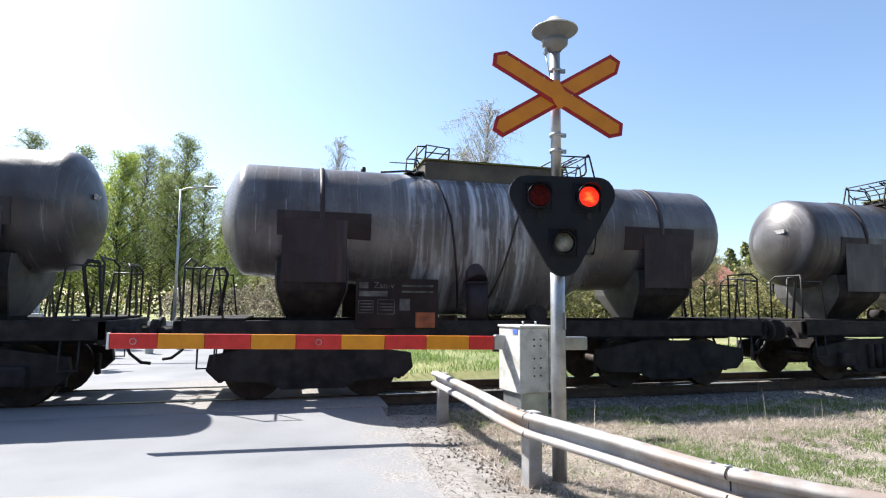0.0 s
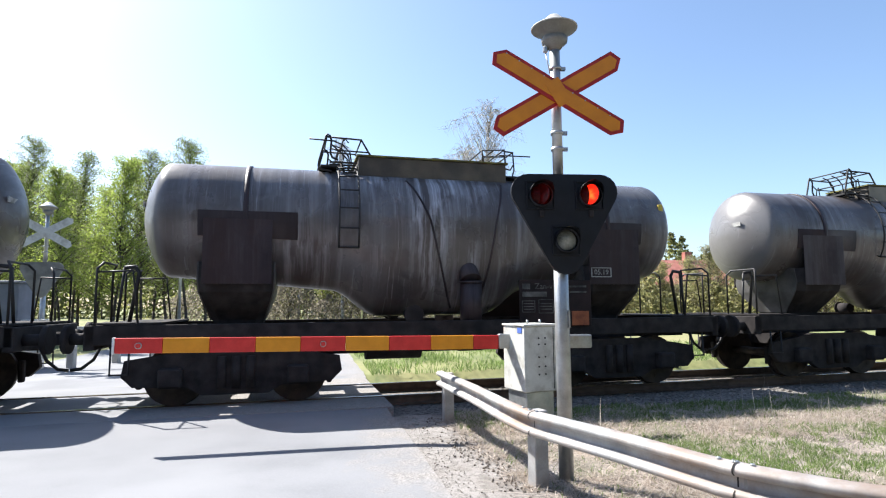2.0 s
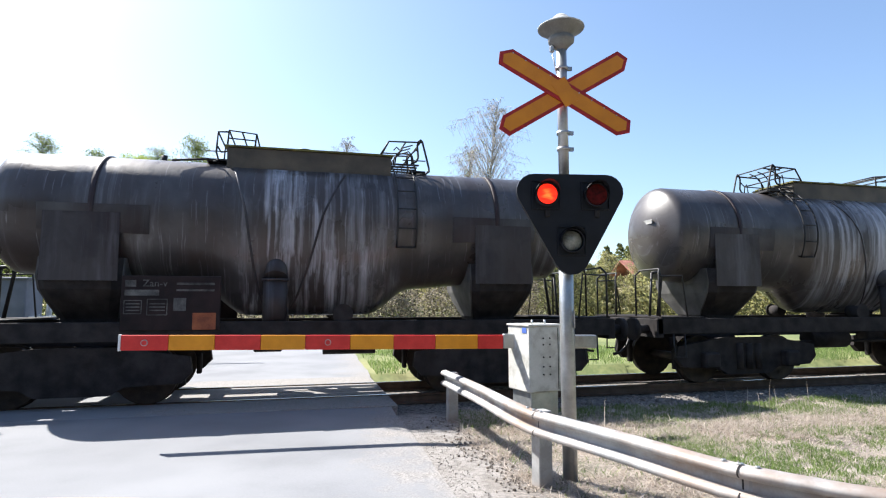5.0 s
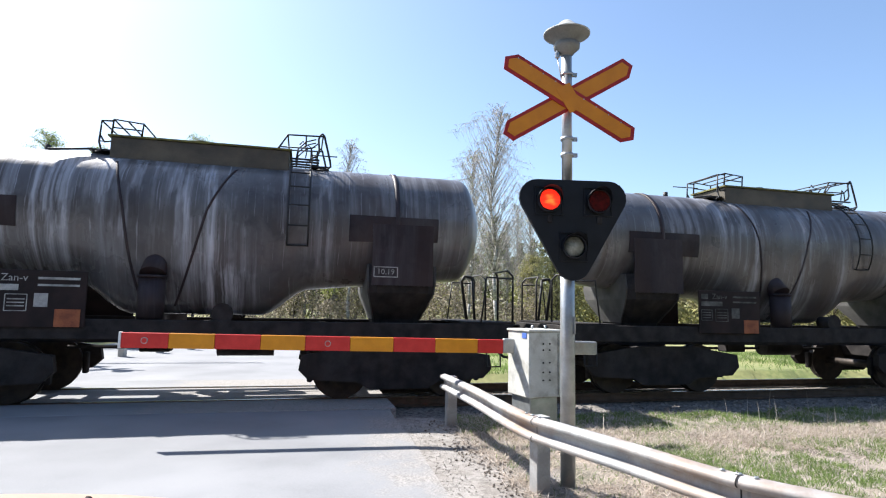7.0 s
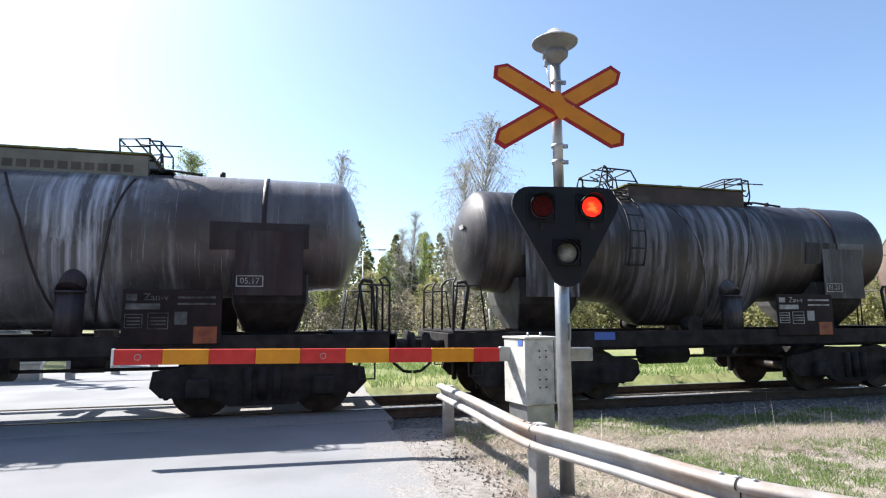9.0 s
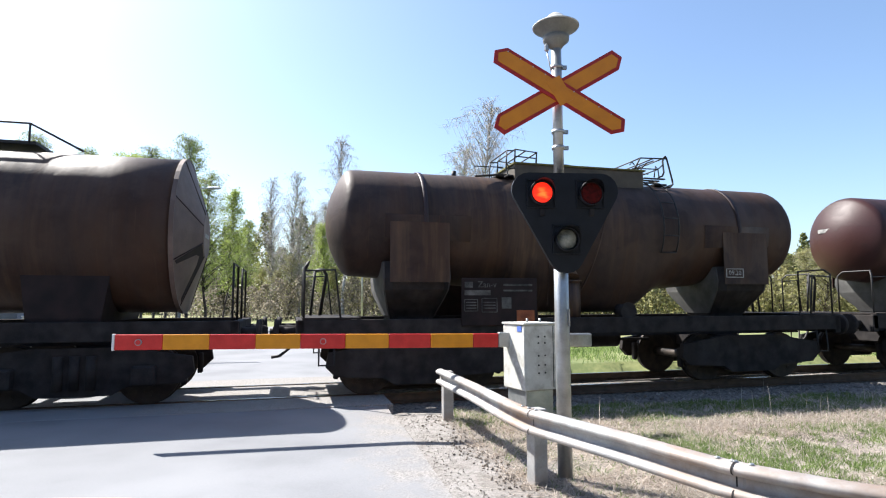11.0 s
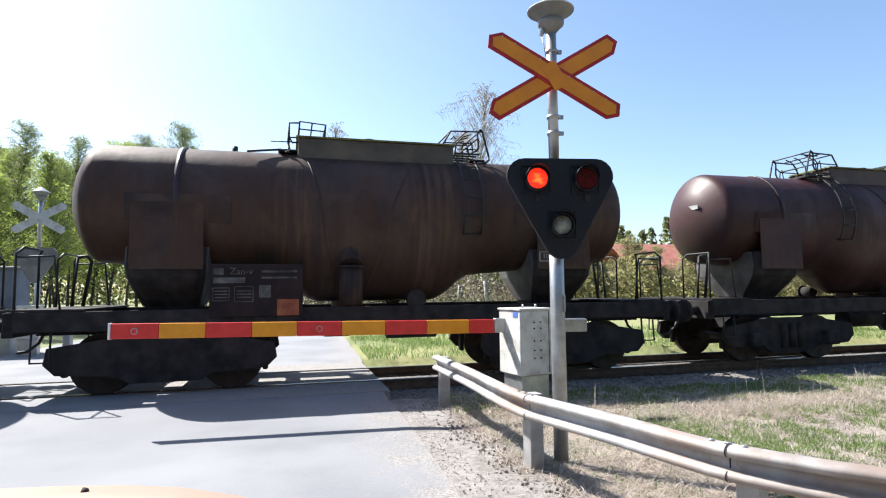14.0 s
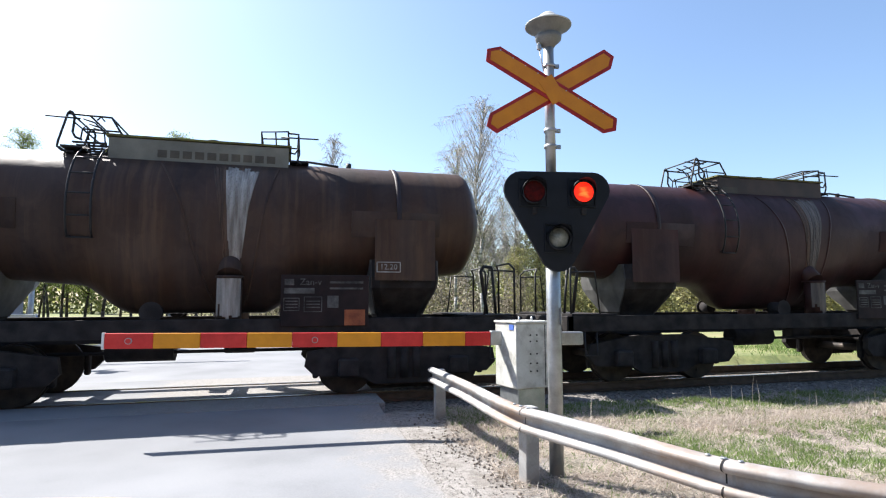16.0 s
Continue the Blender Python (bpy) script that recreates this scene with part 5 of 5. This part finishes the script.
def far_wood():
    """A belt of mixed wood behind the lawn: leaf tufts in crowns of uneven height, and a brown thicket before it; an
    added unseen belt behind the camera.
    """
    rng = np.random.default_rng(5)
    for name, mat, label, depth, count, top, width, tuft, per, lo, hi in (
            ("far_wood", LEAF_WOOD, "belt of mixed spring wood beyond the lawn, plus an unseen sky-blocking belt behind the camera", (66, 84), 190, (7.5, 12.5), 2.3, 0.3, 420, -105, 120),
            ("thicket", LEAF_BROWN, "bare grey-brown spring thicket behind the lawn", (44, 56), 62, (1.6, 4.2), 2.0, 0.11, 420, -46, 20),
            ("thicket", LEAF_BUSH, "yellow-green spring thicket along the lawn", (40, 54), 90, (2.2, 4.6), 2.0, 0.16, 420, 20, 120)):
        vs = []
        for i in range(count):
            d = rng.uniform(*depth)
            b = lo + (hi - lo) * (i + rng.random()) / count
            h = rng.uniform(*top) * (0.8 if b > 25 and name == "far_wood" else 1.0)
            n = per
            f = rng.random(n) ** 0.8
            ang = rng.random(n) * 2 * np.pi
            rad = width * (1.02 - f) ** 0.6 * np.sqrt(rng.random(n)) * (0.6 + 0.5 * rng.random(n))
            c = np.stack([b / 100 * d + rad * np.cos(ang), d + rad * np.sin(ang), 0.1 + h * f], 1)
            u = rng.normal(size=(n, 3))
            u *= (tuft * rng.uniform(0.5, 1.3, n) / np.linalg.norm(u, axis=1))[:, None]
            w = rng.normal(size=(n, 3))
            w = np.cross(u, w)
            w *= (tuft * 0.6 / np.linalg.norm(w, axis=1))[:, None]
            vs.append(np.stack([c - u, c + w, c + u, c - w], 1).reshape(-1, 3))
        if name == "far_wood":
            # added unseen belt behind the camera, which blocks low sky light
            for i in range(170):
                a = math.radians(rng.uniform(-250, 70))
                d = rng.uniform(24, 36)
                n = 260
                f = rng.random(n) ** 0.9
                c = np.stack([d * math.sin(a + math.pi) * np.ones(n) + rng.normal(size=n) * 1.6, -6 - abs(d * math.cos(a)) + rng.normal(size=n) * 1.6, 0.1 + rng.uniform(9, 13) * f], 1)
                u = rng.normal(size=(n, 3)) * 0.3
                w = np.cross(u, rng.normal(size=(n, 3))) * 1.6
                vs.append(np.stack([c - u, c + w, c + u, c - w], 1).reshape(-1, 3))
        v = np.concatenate(vs)
        faces = [(k, k + 1, k + 2, k + 3) for k in range(0, len(v), 4)]
        raw_thing(name, v, faces, mat, label, "wood" if name == "far_wood" else "thicket")


far_wood()


def grass(name, mat, label, count, seed, rule, height, lean, width, area=(0.2, 10.5, 1.8, 11.5)):
    rng = np.random.default_rng(seed)
    vs, faces = [], []
    made = 0
    while made < count:
        x, y = area[0] + (area[1] - area[0]) * rng.random(), area[2] + (area[3] - area[2]) * rng.random()
        if rng.random() > rule(x, y):
            continue
        z = land(x, y) - 0.01
        h = height * rng.uniform(0.4, 1.3)
        a = rng.uniform(0, 2 * np.pi)
        l = lean * rng.uniform(0.2, 1.3)
        b = rng.uniform(0, np.pi)
        wx, wy = np.cos(b) * width, np.sin(b) * width
        ax, ay = np.cos(a) * l * h, np.sin(a) * l * h
        k = len(vs)
        up = h / math.sqrt(1 + l * l)
        vs += [(x - wx, y - wy, z), (x + wx, y + wy, z), (x + ax * 0.45 + wx * 0.8, y + ay * 0.45 + wy * 0.8, z + up * 0.62), (x + ax * 0.45 - wx * 0.8, y + ay * 0.45 - wy * 0.8, z + up * 0.62), (x + ax, y + ay, z + up)]
        faces += [(k, k + 1, k + 2, k + 3), (k + 3, k + 2, k + 4)]
        made += 1
    return raw_thing(name, vs, faces, mat, label, "grass")


def track_gap(x, y):
    p = TRACK.inverted() @ Vector((x, y, 0))
    return -p.y


def road_gap(x, y):
    return x + ROAD_LEAN * (y - 7.5) + 0.48


def rail_gap(x, y):
    """Metres beyond the guardrail, away from the road."""
    if y > 5:
        return x - 0.72 + (y - 5.2) * 0.245
    return x - (0.72 + (5.2 - y) * 0.56)


def patch_noise(x, y, s, o):
    return noise.noise(Vector((x * s, y * s, o)))


def green_rule(x, y):
    t = track_gap(x, y)
    if t < 2.2 or rail_gap(x, y) < 0.1:
        return 0
    # grass by the track, thickened to deepen the train's shadow with its dark green
    near = 1.0 if t > 4.3 and x > 2.0 + 0.2 * (7 - y) else (0.9 if t < 3.6 else 0.1)
    return near * max(0.02, min(1, 0.62 + 1.5 * patch_noise(x, y, 0.9, 2) + 1.6 * patch_noise(x, y, 4.5, 7)))


def dry_rule(x, y):
    t = track_gap(x, y)
    if t < 2.2:
        return 0
    g = rail_gap(x, y)
    if g < 0:
        return 0.3 * max(0, min(1, (road_gap(x, y) - 0.5) / 0.5)) * max(0, min(1, 0.35 + 2 * patch_noise(x, y, 1.6, 5)))
    return (1.0 if 3.3 < t < 4.7 or x < 2.0 + 0.2 * (7 - y) else 0.2) * max(0.08, min(1, 0.5 + 1.2 * patch_noise(x, y, 1.1, 9) + 1.2 * patch_noise(x, y, 5, 3)))


def build_verge():
    grass("green_grass", GREEN_BLADE, "fresh green spring grass tufts on the verge", 95000, 3, green_rule, 0.075, 0.9, 0.0042)
    grass("dry_grass", STRAW, "flattened straw-coloured dead grass on the verge", 75000, 4, dry_rule, 0.11, 3.0, 0.0045)
    grass("bank_grass", GREEN_BLADE, "rough spring grass on the bank beyond the rails", 14000, 6, lambda x, y: 0 if track_gap(x, y) > -2.5 or track_gap(x, y) < -9 or road_gap(x, y) < 0.2 else max(0.1, min(1, 0.5 + 1.5 * patch_noise(x, y, 0.5, 1))), 0.2, 0.9, 0.009, (-3, 16, 12.5, 24))
    grass("dry_stalk", STRAW, "standing dry stalks by the track", 36, 8, lambda x, y: 1 if 2.6 < track_gap(x, y) < 4.5 and x > 2 else 0, 0.42, 0.15, 0.004)
    # loose stones on the shoulder and in the ballast
    rng = np.random.default_rng(11)
    ico = bmesh.new()
    bmesh.ops.create_icosphere(ico, subdivisions=1, radius=1)
    iv = np.array([v.co[:] for v in ico.verts])
    fi = [[v.index for v in f.verts] for f in ico.faces]
    ico.free()
    for name, n, label in (("shoulder_stones", 3400, "loose gravel stones on the road shoulder"), ("ballast_stones", 3600, "grey crushed ballast stones beside the rails"), ("earth_clods", 520, "dark earth clods heaped under the guardrail")):
        vs, faces = [], []
        for i in range(n):
            if name == "shoulder_stones":
                y = rng.uniform(2.4, 8.4)
                x = -0.48 - ROAD_LEAN * (y - 7.5) + rng.uniform(-0.05, 1.5)
                z, r = land(x, y), rng.uniform(0.003, 0.009)
            elif name == "earth_clods":
                y = rng.uniform(2.6, 8.3)
                foot = 0.72 - (y - 5.2) * 0.245 if y > 5 else 0.72 + (5.2 - y) * 0.56
                x = foot + rng.normal() * 0.13 - 0.06
                z, r = land(x, y) + 0.005, rng.uniform(0.006, 0.024) * rng.uniform(0.5, 1.0)
            else:
                q = TRACK @ Vector((rng.uniform(-0.3, 16), rng.choice([-1, 1]) * rng.uniform(0.9, 2.3) if i % 3 else rng.uniform(-0.7, 0.7), 0))
                p = TRACK.inverted() @ q
                x, y = q.x, q.y
                z, r = -0.22 - 0.11 * max(0, abs(p.y) - 1.5) * 1.4, rng.uniform(0.02, 0.05)
            m = iv * (r * rng.uniform(0.6, 1.2, 3)) * rng.uniform(0.8, 1.2, (len(iv), 1)) + np.array([x, y, z + r * 0.2])
            k = len(vs)
            vs += m.tolist()
            faces += [[k + j for j in f] for f in fi]
        raw_thing(name, vs, faces, CLOD if name == "earth_clods" else STONE, label, "gravel")


CLOD = surface("earth_clod", (0.12, 0.1, 0.082), (0.28, 0.24, 0.2), 9, 0.95, bump=0.6)
STONE = leaf_material("loose_stone", (0.24, 0.22, 0.2), (0.46, 0.43, 0.4))
build_verge()

# ---- beyond the track: house, relay hut, street lamps, posts ----
ROOF_RED = surface("roof_red", (0.26, 0.085, 0.06), (0.4, 0.16, 0.12), 1.5, 0.7, bump=0.2)
WALL_WOOD = surface("house_wall", (0.4, 0.33, 0.22), (0.52, 0.44, 0.3), 1.5, 0.8, stretch=(8, 8, 0.5))
HUT_BLUE = surface("hut_paint", (0.10, 0.12, 0.16), (0.16, 0.18, 0.23), 2.0, 0.6, bump=0.1)


def house(m, w, d, hw, hr, label):
    h = thing("house", m, label, "house")
    part("wall", box(bmesh.new(), (0, 0, hw / 2), (w, d, hw), bev=0.02), WALL_WOOD, h)
    bm = bmesh.new()
    for s in (-1, 1):
        loft(bm, [[(x, s * (d / 2 + 0.5), hw - 0.25), (x, s * (d / 2 + 0.5), hw - 0.1), (x, 0, hr + 0.12), (x, 0, hr)] for x in (-w / 2 - 0.5, w / 2 + 0.5)], smooth=False)
    rf = part("roof", bm, ROOF_RED, h, "faded red roof")
    part("chimney", box(bmesh.new(), (w * 0.15, 0, hr + 0.3), (0.7, 0.6, 1.2), bev=0.02), ROOF_RED, rf)
    for x in (-w / 3, 0, w / 3):
        wd = part("window", box(bmesh.new(), (x, -d / 2 - 0.02, hw * 0.55), (1.1, 0.06, 1.2), bev=0.01), WHITE, h)
        part("pane", box(bmesh.new(), (x, -d / 2 - 0.052, hw * 0.55), (0.9, 0.01, 1.0)), HUT_BLUE, wd)
    return h


house(pose(22.5, 55, 0.1, 0, 0, 10), 11, 8, 3.2, 5.5, "yellow wooden house with faded red roof behind the trees")


def relay_hut(m):
    h = thing("relay_hut", m, "dark blue-grey relay cabinet on concrete by the far signal", "relay hut")
    part("housing", box(bmesh.new(), (0, 0, 1.4), (1.3, 0.9, 1.7), bev=0.02), HUT_BLUE, h)
    part("roof", box(bmesh.new(), (0, 0, 2.28), (1.45, 1.05, 0.07), bev=0.02), HUT_BLUE, h)
    part("plinth", box(bmesh.new(), (0, 0, 0.25), (1.25, 0.86, 0.7), bev=0.02), CONCRETE, h)


relay_hut(pose(-11.95, 15.6, -0.02, 0, 0, 10))


def street_lamp(m, hgt):
    t = thing("street_lamp", m, "grey street lamp with a short arm", "street lamp", "street lamps")
    part("pole", rod(bmesh.new(), (0, 0, -0.2), (0, 0, hgt), 0.075, 10, 0.045), GALV, t)
    part("arm", tube(bmesh.new(), [(0, 0, hgt - 0.02), (0.35, 0, hgt + 0.1), (1.1, 0, hgt + 0.14)], 0.03), GALV, t)
    part("lamp_head", box(bmesh.new(), (1.35, 0, hgt + 0.13), (0.6, 0.2, 0.1), bev=0.03), GALV, t)


street_lamp(pose(-11.6, 25.5, 0.05), 6.6)
street_lamp(pose(-5.6, 41, 0.1), 6.2)
for x, y in ((-9.75, 15.3), (-9.3, 16.6), (-8.9, 18.0), (-8.6, 19.5)):
    t = thing("marker_post", pose(x, y, -0.05), "short grey concrete marker post at the road edge", "post", "marker posts")
    part("shaft", box(bmesh.new(), (0, 0, 0.3), (0.2, 0.16, 0.66), bev=0.02), CONCRETE, t)

# ---- motion ----


def motions():
    times = [i * 0.5 for i in range(33)]
    for w, centre, turned, date in TRAIN:
        walk(w, [(t, TRACK @ pose(centre - travelled(t), 0, 0, 0, 0, 180 if turned else 0)) for t in times])
        # wheels roll while the wagon is near; before and after they only keep their angle
        seen = [t for t in (i / FPS for i in range(0, 16 * FPS + 1, 1)) if -10 < centre - travelled(t) < 19]
        if not seen:
            continue
        turn = 1 if turned else -1
        base = travelled(seen[0])
        for b in w.children:
            for o in b.children:
                if not o.name.startswith("wheelset"):
                    continue
                home = o.matrix_basis.translation.copy()
                rows = [(t, pose(*home, 0, turn * math.degrees((travelled(t) - base) / 0.46), 0)) for t in seen]
                if seen[0] > 0.05:
                    rows.insert(0, (0.0, rows[0][1]))
                if seen[-1] < 15.95:
                    rows.append((16.0, rows[-1][1]))
                walk(o, rows)
    # the two red lamps flash in turn: added glowing discs swing round instead of switching
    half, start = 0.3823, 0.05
    for j, ref in enumerate(GLOW_DISCS):
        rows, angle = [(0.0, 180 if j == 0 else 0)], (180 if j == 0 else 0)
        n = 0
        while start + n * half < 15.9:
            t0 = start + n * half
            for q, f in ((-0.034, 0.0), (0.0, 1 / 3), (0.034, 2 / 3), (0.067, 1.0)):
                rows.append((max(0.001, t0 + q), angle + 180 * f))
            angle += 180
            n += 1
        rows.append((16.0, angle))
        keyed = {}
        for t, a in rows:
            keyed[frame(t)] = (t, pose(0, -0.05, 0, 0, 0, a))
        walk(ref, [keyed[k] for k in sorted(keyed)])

motions()
